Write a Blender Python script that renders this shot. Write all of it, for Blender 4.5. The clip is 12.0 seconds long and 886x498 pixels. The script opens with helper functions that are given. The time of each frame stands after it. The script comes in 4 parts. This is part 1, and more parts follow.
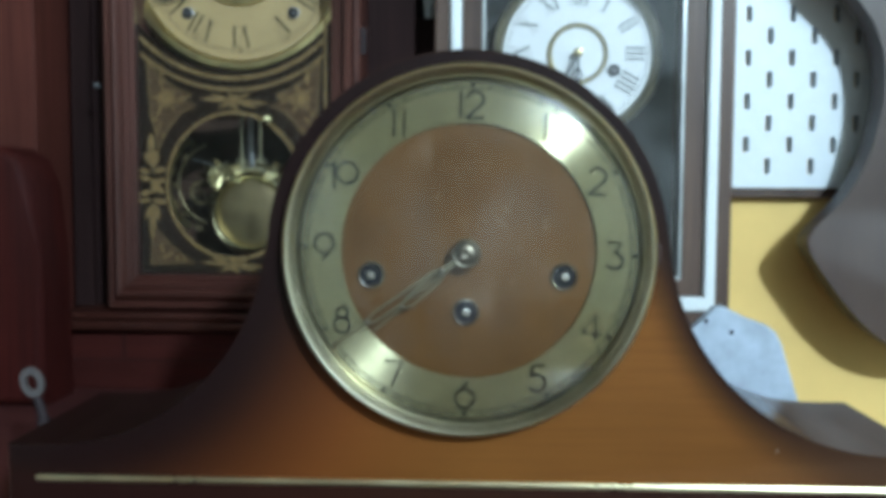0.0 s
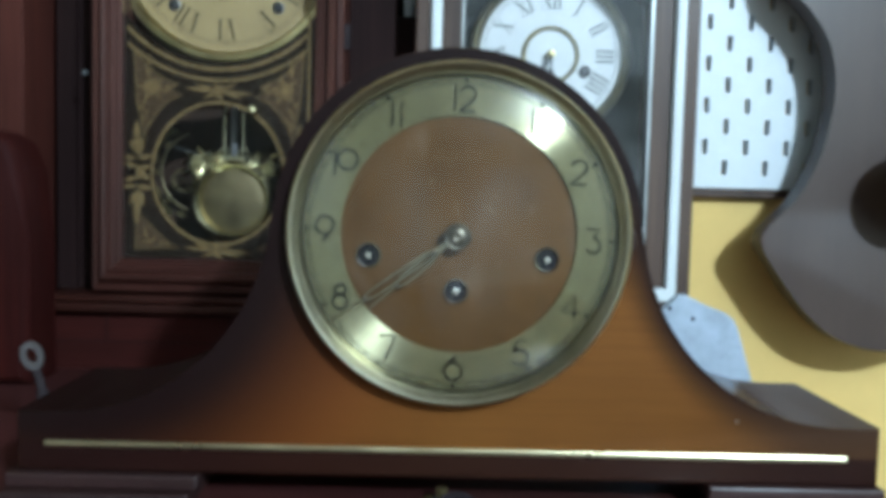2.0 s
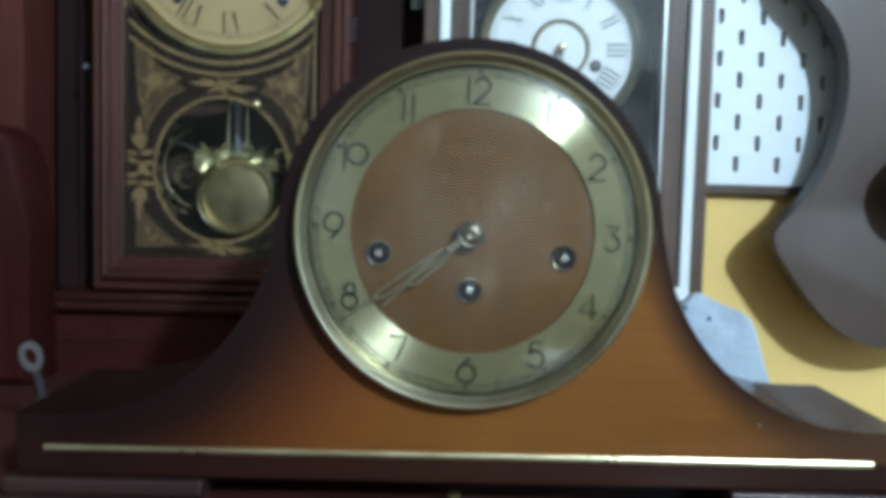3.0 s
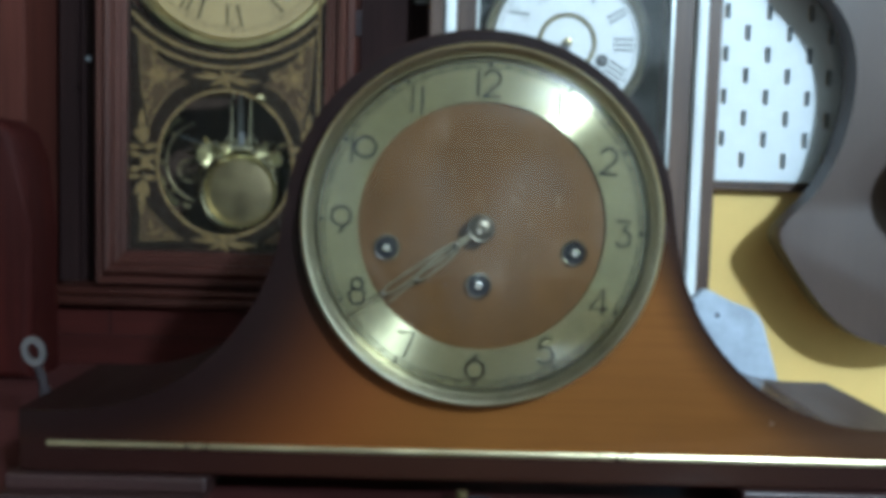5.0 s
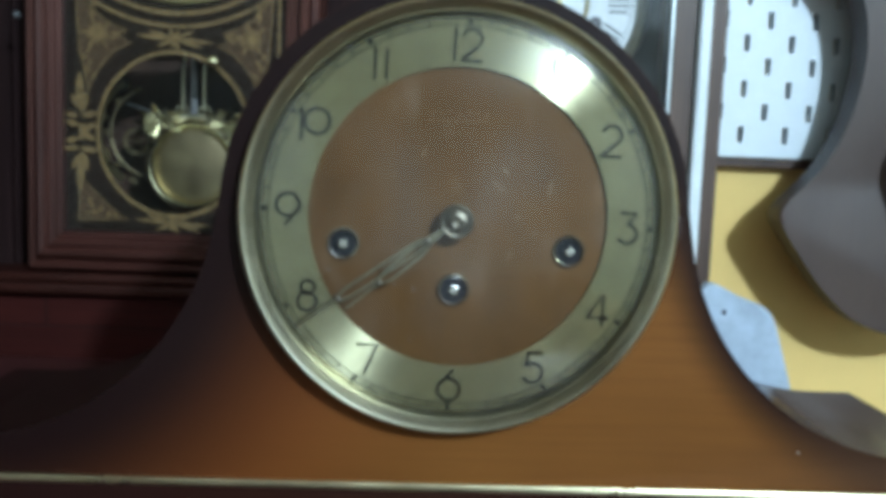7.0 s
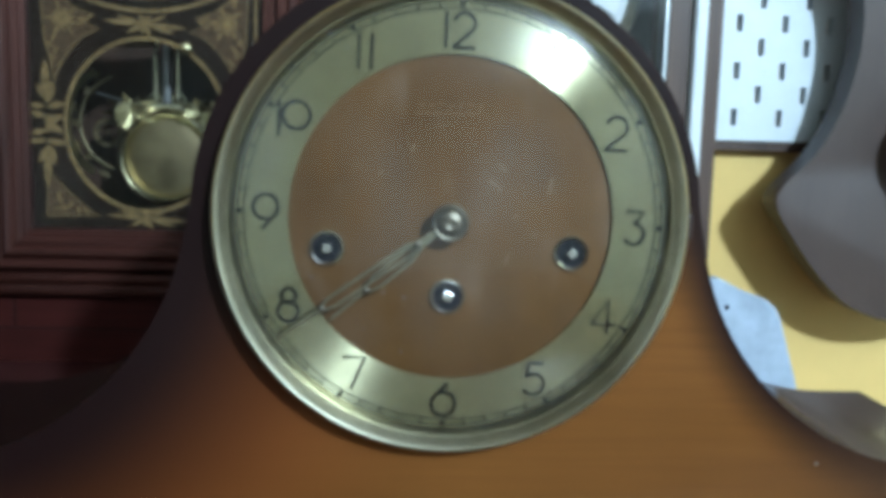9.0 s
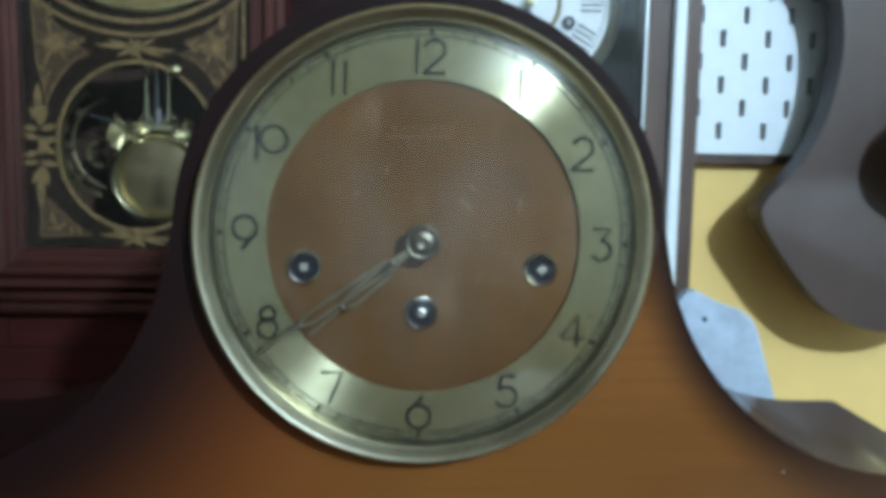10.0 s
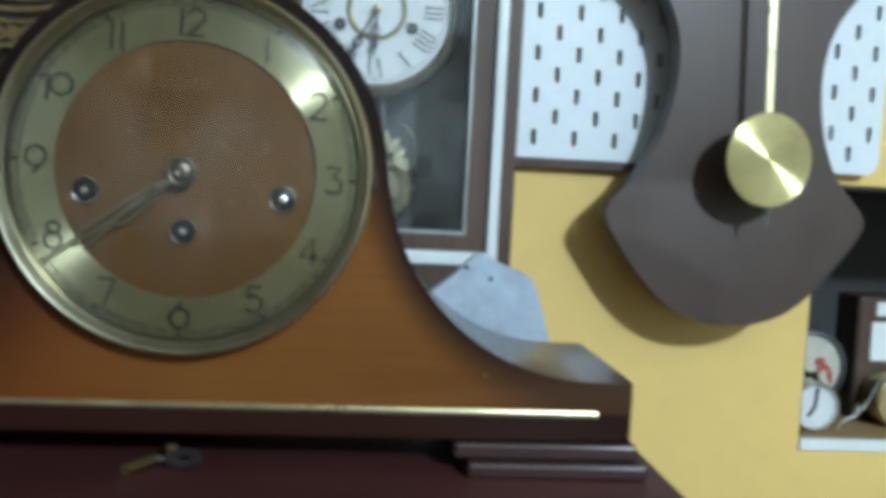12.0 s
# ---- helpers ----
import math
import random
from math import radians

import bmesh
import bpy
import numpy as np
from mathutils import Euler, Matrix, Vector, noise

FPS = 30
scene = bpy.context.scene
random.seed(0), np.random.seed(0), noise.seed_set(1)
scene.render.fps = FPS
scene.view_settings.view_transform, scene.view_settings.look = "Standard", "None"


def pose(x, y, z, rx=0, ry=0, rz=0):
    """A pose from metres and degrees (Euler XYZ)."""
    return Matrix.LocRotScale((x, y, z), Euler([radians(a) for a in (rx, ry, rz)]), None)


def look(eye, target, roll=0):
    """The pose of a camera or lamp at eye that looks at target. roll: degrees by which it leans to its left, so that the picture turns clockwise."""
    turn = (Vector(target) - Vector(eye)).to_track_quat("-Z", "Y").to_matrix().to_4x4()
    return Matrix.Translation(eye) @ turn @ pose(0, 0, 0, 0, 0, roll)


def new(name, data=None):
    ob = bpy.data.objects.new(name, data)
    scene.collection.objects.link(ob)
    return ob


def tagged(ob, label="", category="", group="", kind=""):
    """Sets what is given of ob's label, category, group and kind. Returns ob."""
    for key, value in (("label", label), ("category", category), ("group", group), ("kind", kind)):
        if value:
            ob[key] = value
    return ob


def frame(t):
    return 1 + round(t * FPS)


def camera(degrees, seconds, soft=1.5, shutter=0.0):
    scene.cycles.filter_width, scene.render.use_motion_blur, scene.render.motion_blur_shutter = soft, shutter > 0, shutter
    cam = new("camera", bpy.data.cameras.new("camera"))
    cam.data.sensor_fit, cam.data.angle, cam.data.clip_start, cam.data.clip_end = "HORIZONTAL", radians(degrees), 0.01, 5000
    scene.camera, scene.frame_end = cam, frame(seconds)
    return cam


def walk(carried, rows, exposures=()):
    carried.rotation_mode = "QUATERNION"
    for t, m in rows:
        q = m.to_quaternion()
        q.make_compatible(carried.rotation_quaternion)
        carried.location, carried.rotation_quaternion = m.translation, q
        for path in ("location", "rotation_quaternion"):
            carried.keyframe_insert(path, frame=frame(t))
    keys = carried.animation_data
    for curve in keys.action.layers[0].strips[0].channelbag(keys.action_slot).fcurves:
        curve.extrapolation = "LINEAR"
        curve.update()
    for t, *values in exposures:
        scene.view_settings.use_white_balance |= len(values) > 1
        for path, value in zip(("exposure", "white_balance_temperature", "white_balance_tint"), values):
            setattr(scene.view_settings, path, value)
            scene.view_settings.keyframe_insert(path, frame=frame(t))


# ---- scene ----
cam = camera(53.0, 12.0, soft=5.3, shutter=0.5)
PATH = [
    (0, (0.012, -0.013, 1.244), (-0.058, 1.981, 1.109), 0.3),
    (0.5, (0.0, -0.033, 1.247), (-0.012, 1.965, 1.14), 0.9),
    (1, (-0.002, -0.035, 1.24), (0.022, 1.961, 1.117), 1.2),
    (1.5, (-0.002, -0.042, 1.238), (0.027, 1.954, 1.105), 1.4),
    (2, (-0.003, -0.041, 1.239), (0.029, 1.954, 1.103), 1.5),
    (2.5, (-0.005, -0.031, 1.238), (0.024, 1.964, 1.098), 1.5),
    (4.5, (-0.012, -0.025, 1.239), (0.016, 1.97, 1.094), 1.6),
    (5, (-0.011, -0.023, 1.237), (0.018, 1.971, 1.087), 1.7),
    (5.5, (-0.012, -0.02, 1.236), (0.016, 1.973, 1.078), 1.7),
    (6, (-0.022, -0.012, 1.243), (0.023, 1.979, 1.061), 2.4),
    (6.5, (-0.018, 0.007, 1.243), (0.044, 1.997, 1.054), 2.5),
    (7, (-0.006, 0.039, 1.242), (0.067, 2.025, 1.022), 2.2),
    (7.2, (-0.008, 0.051, 1.24), (0.069, 2.035, 0.999), 1.8),
    (9, (-0.008, 0.063, 1.246), (0.103, 2.043, 0.987), 1.6),
    (9.5, (0.001, 0.074, 1.253), (0.105, 2.057, 1.014), 1.0),
    (10, (0.0, 0.053, 1.249), (0.11, 2.036, 1.019), 1.0),
    (10.5, (-0.003, 0.023, 1.244), (0.118, 2.008, 1.03), 1.0),
    (11, (0.008, 0.008, 1.241), (0.159, 1.994, 1.051), 1.0),
    (11.5, (0.045, 0.002, 1.232), (0.193, 1.991, 1.085), 1.6),
    (12, (0.076, -0.022, 1.221), (0.277, 1.962, 1.065), 2.9),
]
walk(cam, [(t, look(eye, target, roll)) for t, eye, target, roll in PATH],
     exposures=[(0, 0.45, 6350, 8), (0.5, 0.34, 6150, 8), (1, 0.36, 6250, 9), (5, 0.40, 6230, 9), (7.2, 0.38, 6150, 8), (9, 0.52, 6050, 8), (9.5, 0.38, 6050, 8), (10.5, 0.31, 6100, 9), (11.5, 0.15, 6350, 10), (12, 0.10, 6500, 10)])

# ---------------------------------------------------------------- light
world = bpy.data.worlds.new("room_world")
scene.world = world
world.use_nodes = True
world.node_tree.nodes["Background"].inputs[0].default_value = (0.35, 0.45, 0.6, 1)
world.node_tree.nodes["Background"].inputs[1].default_value = 0.05


def lamp(name, kind, at, target, watts, colour, size):
    data = bpy.data.lights.new(name, kind)
    data.energy, data.color = watts, colour
    if kind == "AREA":
        data.shape, data.size = "DISK", size
    else:
        data.shadow_soft_size = size
    ob = new(name, data)
    ob.matrix_world = look(at, target)
    return ob


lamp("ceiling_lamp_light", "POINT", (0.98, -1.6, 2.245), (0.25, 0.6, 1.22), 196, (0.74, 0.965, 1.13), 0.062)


# ---------------------------------------------------------------- materials
def material(name):
    m = bpy.data.materials.new(name)
    m.use_nodes = True
    nt = m.node_tree
    return m, nt, nt.nodes["Principled BSDF"]


def mixed(nt, low, high, scale, stretch=(1, 1, 1), detail=6.0, lo=0.3, hi=0.7, rough=0.55):
    """A noise in object space that runs between two colours; gives the colour and the noise."""
    co = nt.nodes.new("ShaderNodeTexCoord")
    mp = nt.nodes.new("ShaderNodeMapping")
    mp.inputs["Scale"].default_value = stretch
    tx = nt.nodes.new("ShaderNodeTexNoise")
    tx.inputs["Scale"].default_value, tx.inputs["Detail"].default_value = scale, detail
    tx.inputs["Roughness"].default_value = rough
    rp = nt.nodes.new("ShaderNodeValToRGB")
    rp.color_ramp.elements[0].position, rp.color_ramp.elements[1].position = lo, hi
    rp.color_ramp.elements[0].color, rp.color_ramp.elements[1].color = (*low, 1), (*high, 1)
    nt.links.new(co.outputs["Object"], mp.inputs["Vector"])
    nt.links.new(mp.outputs[0], tx.inputs["Vector"])
    nt.links.new(tx.outputs["Fac"], rp.inputs[0])
    return rp.outputs[0], tx.outputs["Fac"]


def bumped(nt, bsdf, height, strength, distance):
    b = nt.nodes.new("ShaderNodeBump")
    b.inputs["Strength"].default_value, b.inputs["Distance"].default_value = strength, distance
    nt.links.new(height, b.inputs["Height"])
    nt.links.new(b.outputs[0], bsdf.inputs["Normal"])


def roughened(nt, bsdf, fac, lo, hi):
    r = nt.nodes.new("ShaderNodeMapRange")
    r.inputs["To Min"].default_value, r.inputs["To Max"].default_value = lo, hi
    nt.links.new(fac, r.inputs["Value"])
    nt.links.new(r.outputs[0], bsdf.inputs["Roughness"])


def blend(nt, a, b, fac, mode="MIX"):
    mx = nt.nodes.new("ShaderNodeMix")
    mx.data_type, mx.blend_type = "RGBA", mode
    for v, slot in ((fac, 0), (a, 6), (b, 7)):
        if isinstance(v, (int, float)):
            mx.inputs[slot].default_value = v
        elif isinstance(v, tuple):
            mx.inputs[slot].default_value = (*v, 1)
        else:
            nt.links.new(v, mx.inputs[slot])
    return mx.outputs[2]


def wood(name, low, high, along="x", rough=(0.25, 0.45), coat=0.3, grain=28.0, figure=0.55):
    m, nt, p = material(name)
    st = {"x": (0.12, 1, 1), "z": (1, 1, 0.1), "y": (1, 0.12, 1)}[along]
    c1, f1 = mixed(nt, low, high, grain, st, 8.0)
    st2 = tuple(4.0 * v if v == 1 else v for v in st)
    c2, f2 = mixed(nt, (0.45, 0.42, 0.4), (1, 1, 1), grain * 3, st2, 5.0, 0.32, 0.55)
    c3, f3 = mixed(nt, (0.72, 0.7, 0.7), (1, 1, 1), 9.0, (1, 1, 1), 3.0, 0.3, 0.65)
    col = blend(nt, blend(nt, c1, c2, figure, "MULTIPLY"), c3, 0.8, "MULTIPLY")
    nt.links.new(col, p.inputs["Base Color"])
    roughened(nt, p, f3, *rough)
    bumped(nt, p, f2, 0.12, 0.0006)
    p.inputs["Specular IOR Level"].default_value = 0.25
    p.inputs["Coat Weight"].default_value, p.inputs["Coat Roughness"].default_value = coat, 0.15
    return m


def paint(name, colour, rough=0.5, vary=0.12, scale=14.0, bump=0.05, metal=0.0, dist=0.0006):
    m, nt, p = material(name)
    dark = tuple(c * (1 - vary) for c in colour)
    light = tuple(min(1, c * (1 + vary * 0.5)) for c in colour)
    c1, f1 = mixed(nt, dark, light, scale, (1, 1, 1), 6.0)
    c2, f2 = mixed(nt, (0.9, 0.9, 0.9), (1, 1, 1), scale * 12, (1, 1, 1), 4.0)
    nt.links.new(blend(nt, c1, c2, 0.5, "MULTIPLY"), p.inputs["Base Color"])
    roughened(nt, p, f1, max(0.02, rough - 0.1), min(1, rough + 0.1))
    p.inputs["Metallic"].default_value = metal
    bumped(nt, p, f2, bump, dist)
    return m


def turned_metal(name, colour, rough, aniso):
    """Lathe-turned metal: the shine runs in a fan from the centre."""
    m, nt, p = material(name)
    c1, f1 = mixed(nt, tuple(c * 0.78 for c in colour), colour, 55.0, (1, 1, 1), 8.0)
    c2, f2 = mixed(nt, (0.8, 0.78, 0.72), (1, 1, 1), 400.0, (1, 1, 1), 2.0)
    nt.links.new(blend(nt, c1, c2, 0.5, "MULTIPLY"), p.inputs["Base Color"])
    p.inputs["Metallic"].default_value = 1.0
    roughened(nt, p, f1, rough - 0.025, rough + 0.025)
    p.inputs["Anisotropic"].default_value = aniso
    p.inputs["Anisotropic Rotation"].default_value = 0.25
    tn = nt.nodes.new("ShaderNodeTangent")
    tn.direction_type, tn.axis = "RADIAL", "Y"
    nt.links.new(tn.outputs[0], p.inputs["Tangent"])
    return m


def pane(name, gloss=0.06, dust_haze=(0.0, 0.05), specks=0.0):
    """Clear glass with a thin film of dust and smears, which also lays painted haze over what lies behind."""
    m, nt, p = material(name)
    nt.nodes.remove(p)
    tr, gl, df = nt.nodes.new("ShaderNodeBsdfTransparent"), nt.nodes.new("ShaderNodeBsdfGlossy"), nt.nodes.new("ShaderNodeBsdfDiffuse")
    df.inputs[0].default_value = (0.75, 0.78, 0.80, 1)
    gl.inputs["Roughness"].default_value = 0.03
    c1, f1 = mixed(nt, (dust_haze[0],) * 3, (dust_haze[1],) * 3, 38.0, (1, 1, 0.6), 5.0, 0.35, 0.75)
    c2, f2 = mixed(nt, (0.1, 0.1, 0.1), (1, 1, 1), 14.0, (1, 1, 1), 3.0, 0.40, 0.62)
    film = blend(nt, c1, c2, 1.0, "MULTIPLY")
    if specks:
        c3, f3 = mixed(nt, (0, 0, 0), (specks,) * 3, 420.0, (1, 1, 1), 1.0, 0.755, 0.79)
        film = blend(nt, film, c3, 1.0, "ADD")
    fr = nt.nodes.new("ShaderNodeFresnel")
    fr.inputs["IOR"].default_value = 1.0 + gloss * 8
    hazy_glass, mx = nt.nodes.new("ShaderNodeMixShader"), nt.nodes.new("ShaderNodeMixShader")
    nt.links.new(film, hazy_glass.inputs[0])
    nt.links.new(tr.outputs[0], hazy_glass.inputs[1])
    nt.links.new(df.outputs[0], hazy_glass.inputs[2])
    nt.links.new(fr.outputs[0], mx.inputs[0])
    nt.links.new(hazy_glass.outputs[0], mx.inputs[1])
    nt.links.new(gl.outputs[0], mx.inputs[2])
    nt.links.new(mx.outputs[0], nt.nodes["Material Output"].inputs[0])
    return m


CX, CZ, FACE = 0.009, 1.219, 0.338        # mantel clock: middle, height and front
DX, DZ, TURN = CX + 0.0008, CZ + 0.0005, 1.2        # its dial plate, set a little askew


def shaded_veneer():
    """Orange-brown veneer with the dark sprayed lacquer border of the mantel clock; shade painted into the left half.
    """
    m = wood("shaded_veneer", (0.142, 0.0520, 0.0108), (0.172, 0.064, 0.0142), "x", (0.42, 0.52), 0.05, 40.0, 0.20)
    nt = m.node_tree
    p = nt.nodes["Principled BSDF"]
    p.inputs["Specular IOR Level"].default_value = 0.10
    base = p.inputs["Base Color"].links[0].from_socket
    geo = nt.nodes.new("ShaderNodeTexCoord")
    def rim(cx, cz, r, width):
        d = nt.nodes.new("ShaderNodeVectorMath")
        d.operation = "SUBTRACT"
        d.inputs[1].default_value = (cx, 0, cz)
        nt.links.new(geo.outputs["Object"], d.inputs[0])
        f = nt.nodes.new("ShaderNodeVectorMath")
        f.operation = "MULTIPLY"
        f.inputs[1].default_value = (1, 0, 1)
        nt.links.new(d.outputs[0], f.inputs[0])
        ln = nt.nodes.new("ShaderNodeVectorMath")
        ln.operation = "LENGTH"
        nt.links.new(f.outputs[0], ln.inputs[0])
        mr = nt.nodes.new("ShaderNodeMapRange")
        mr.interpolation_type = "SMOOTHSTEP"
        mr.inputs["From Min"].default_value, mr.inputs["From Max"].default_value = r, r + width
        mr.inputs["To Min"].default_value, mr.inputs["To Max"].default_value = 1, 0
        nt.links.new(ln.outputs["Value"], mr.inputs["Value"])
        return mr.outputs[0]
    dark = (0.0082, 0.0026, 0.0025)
    # left half: border reddened and widened, so its shade sits in the colour
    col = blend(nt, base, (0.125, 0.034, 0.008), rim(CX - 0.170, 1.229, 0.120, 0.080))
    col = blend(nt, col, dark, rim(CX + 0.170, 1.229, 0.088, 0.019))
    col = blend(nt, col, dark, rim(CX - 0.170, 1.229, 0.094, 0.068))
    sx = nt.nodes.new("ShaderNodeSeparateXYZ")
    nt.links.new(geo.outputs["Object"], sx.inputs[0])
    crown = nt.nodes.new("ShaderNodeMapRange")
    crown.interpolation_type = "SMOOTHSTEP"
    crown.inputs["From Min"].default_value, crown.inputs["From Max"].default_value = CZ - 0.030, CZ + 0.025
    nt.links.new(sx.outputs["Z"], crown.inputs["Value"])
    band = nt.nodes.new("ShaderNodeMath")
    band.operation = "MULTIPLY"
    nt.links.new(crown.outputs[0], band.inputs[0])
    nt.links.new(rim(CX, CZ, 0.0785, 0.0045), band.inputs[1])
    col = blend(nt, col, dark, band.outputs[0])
    # fades to dark brown towards the right end
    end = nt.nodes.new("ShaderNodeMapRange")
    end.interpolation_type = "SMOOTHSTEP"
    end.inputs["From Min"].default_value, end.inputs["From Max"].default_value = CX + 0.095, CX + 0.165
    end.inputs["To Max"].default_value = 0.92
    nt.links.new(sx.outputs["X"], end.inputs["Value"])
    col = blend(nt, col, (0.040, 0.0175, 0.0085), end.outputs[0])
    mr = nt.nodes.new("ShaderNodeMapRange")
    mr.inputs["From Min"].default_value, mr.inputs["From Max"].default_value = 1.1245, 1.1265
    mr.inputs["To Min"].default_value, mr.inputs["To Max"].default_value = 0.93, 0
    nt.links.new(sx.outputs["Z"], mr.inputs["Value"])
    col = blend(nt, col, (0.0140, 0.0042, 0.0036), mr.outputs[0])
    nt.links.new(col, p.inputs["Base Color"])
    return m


def copper_disc():
    """Smooth copper-brown lacquer, mottled, with faint upright smears."""
    m, nt, p = material("copper_brown_dial")
    c1, f1 = mixed(nt, (0.088, 0.0390, 0.0085), (0.114, 0.0515, 0.0120), 30.0, (1, 1, 1), 2.0, 0.3, 0.7)
    c2, f2 = mixed(nt, (0.86, 0.86, 0.88), (1, 1, 1), 75.0, (1, 1, 0.25), 1.5, 0.35, 0.6)
    c3, f3 = mixed(nt, (0, 0, 0), (0.05, 0.045, 0.04), 60.0, (1.3, 1, 0.5), 2.0, 0.60, 0.80)
    col = blend(nt, blend(nt, c1, c2, 0.8, "MULTIPLY"), c3, 1.0, "ADD")
    nt.links.new(col, p.inputs["Base Color"])
    roughened(nt, p, f2, 0.42, 0.56)
    p.inputs["Specular IOR Level"].default_value = 0.22
    return m


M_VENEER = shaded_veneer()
M_CASE = wood("dark_lacquered_wood", (0.018, 0.008, 0.008), (0.036, 0.015, 0.013), "x", (0.25, 0.4), 0.4)
M_FOOT = wood("brown_foot_wood", (0.020, 0.0082, 0.0078), (0.034, 0.0138, 0.0128), "x", (0.45, 0.55), 0.12)
M_TABLE = wood("red_mahogany_top", (0.040, 0.0125, 0.0118), (0.074, 0.021, 0.0195), "x", (0.35, 0.5), 0.2)
M_DOOR = wood("walnut_moulding", (0.042, 0.0128, 0.0092), (0.085, 0.0275, 0.0195), "z", (0.4, 0.55), 0.1, 34)
M_POST = wood("reddish_post_wood", (0.054, 0.0160, 0.0120), (0.092, 0.0265, 0.0195), "z", (0.55, 0.65), 0.0, 30)
M_RAIL = wood("walnut_rail", (0.026, 0.0078, 0.0056), (0.056, 0.0170, 0.0125), "x", (0.4, 0.55), 0.1, 34)
M_LOWER = wood("dark_red_panel_wood", (0.023, 0.0038, 0.0032), (0.043, 0.0068, 0.0054), "z", (0.6, 0.7), 0.0, 30)
M_RED = wood("red_stained_wood", (0.024, 0.0048, 0.0040), (0.048, 0.0090, 0.0070), "x", (0.6, 0.7), 0.0)
M_DARK = wood("dark_stained_wood", (0.0115, 0.0052, 0.0052), (0.023, 0.0105, 0.0098), "z", (0.6, 0.75), 0.0)
M_INSIDE = wood("case_interior_wood", (0.030, 0.015, 0.009), (0.055, 0.027, 0.016), "z", (0.5, 0.6), 0.0)
M_BROWN = wood("dark_brown_wood", (0.06, 0.036, 0.028), (0.115, 0.070, 0.052), "z", (0.35, 0.5), 0.2)
M_GUITAR = wood("dark_brown_varnish", (0.055, 0.0335, 0.0265), (0.068, 0.0420, 0.033), "z", (0.42, 0.52), 0.25, 28.0, 0.10)
M_GUITAR.node_tree.nodes["Principled BSDF"].inputs["Coat Roughness"].default_value = 0.34
M_RING = turned_metal("turned_brass", (0.460, 0.430, 0.265), 0.260, 1.0)
M_BOB = turned_metal("turned_pendulum_brass", (0.70, 0.60, 0.31), 0.32, 1.0)
M_BEZEL = turned_metal("bezel_brass", (0.53, 0.50, 0.38), 0.30, 0.4)
M_DULL = paint("tarnished_nickel", (0.18, 0.155, 0.115), 0.45, 0.3, 90, 0.06, 1.0)
M_POINTER = paint("pale_brass", (0.23, 0.20, 0.13), 0.42, 0.3, 120, 0.05, 1.0)
M_BLUED = paint("blued_steel", (0.022, 0.024, 0.030), 0.4, 0.2, 80, 0.04, 0.3)
M_BRASS = paint("aged_brass", (0.48, 0.40, 0.20), 0.32, 0.3, 60, 0.08, 1.0)
M_BOBRING = paint("bright_bob_brass", (0.74, 0.66, 0.40), 0.22, 0.15, 60, 0.04, 1.0)
M_BOBFACE = paint("hazed_pendulum_brass", (0.165, 0.130, 0.070), 0.5, 0.4, 60, 0.08, 0.9)
M_POLISH = paint("polished_brass", (0.60, 0.56, 0.40), 0.24, 0.2, 60, 0.04, 1.0)
M_STRIP = paint("brass_inlay_strip", (0.72, 0.64, 0.40), 0.3, 0.2, 40, 0.05, 1.0)
M_STEEL = paint("dull_steel", (0.27, 0.27, 0.28), 0.45, 0.25, 80, 0.08, 1.0)
M_NICKEL = paint("nickel", (0.62, 0.60, 0.56), 0.22, 0.2, 60, 0.05, 1.0)
M_DISC = copper_disc()
# lit tone of the case top, for the right shoulder only
M_SHOULDER_LIT = wood("polished_lit_shoulder", (0.046, 0.022, 0.014), (0.066, 0.031, 0.020), "y", (0.4, 0.5), 0.8)
M_SHOULDER_LIT.node_tree.nodes["Principled BSDF"].inputs["Coat IOR"].default_value = 1.5
M_SHOULDER_LIT.node_tree.nodes["Principled BSDF"].inputs["Coat Roughness"].default_value = 0.17
M_MARK = paint("worn_mark_ink", (0.20, 0.105, 0.050), 0.5, 0.3, 300, 0.02)
M_SCRATCH = paint("scratched_lacquer", (0.30, 0.21, 0.14), 0.5, 0.3, 300, 0.02)
M_INK = paint("black_ink", (0.012, 0.012, 0.010), 0.5, 0.2, 80, 0.02)
M_HOLE = paint("dark_recess", (0.010, 0.010, 0.014), 0.6, 0.2, 80, 0.02)
M_BLACK = paint("black_glass_paint", (0.014, 0.0075, 0.005), 0.45, 0.3, 40, 0.03)
M_GOLD = paint("stencilled_gold", (0.185, 0.121, 0.052), 0.5, 0.6, 260, 0.1, 0.2)
M_GOLDDIM = paint("worn_stencilled_gold", (0.080, 0.046, 0.024), 0.55, 0.8, 420, 0.15, 0.1)
M_CREAM = paint("yellowed_dial_paper", (0.335, 0.236, 0.104), 0.6, 0.14, 22, 0.04)
M_ENAMEL = paint("white_dial_enamel", (0.64, 0.66, 0.67), 0.35, 0.06, 20, 0.02)
M_WHITE = paint("white_painted_moulding", (0.66, 0.70, 0.72), 0.4, 0.08, 20, 0.04)
M_SILVER = paint("silver_line", (0.42, 0.44, 0.44), 0.35, 0.15, 60, 0.03, 0.7)
M_PEG = paint("white_pegboard", (0.64, 0.69, 0.73), 0.45, 0.03, 8, 0.03)
M_YELLOW = paint("yellow_wall_paint", (0.74, 0.51, 0.175), 0.75, 0.07, 3.5, 0.12, 0.0, 0.0012)
M_FELT = paint("blue_grey_felt", (0.36, 0.42, 0.50), 0.95, 0.22, 90, 0.6, 0.0, 0.0012)
M_LEDGE = paint("white_ledge_paint", (0.74, 0.77, 0.78), 0.5, 0.08, 20, 0.05)
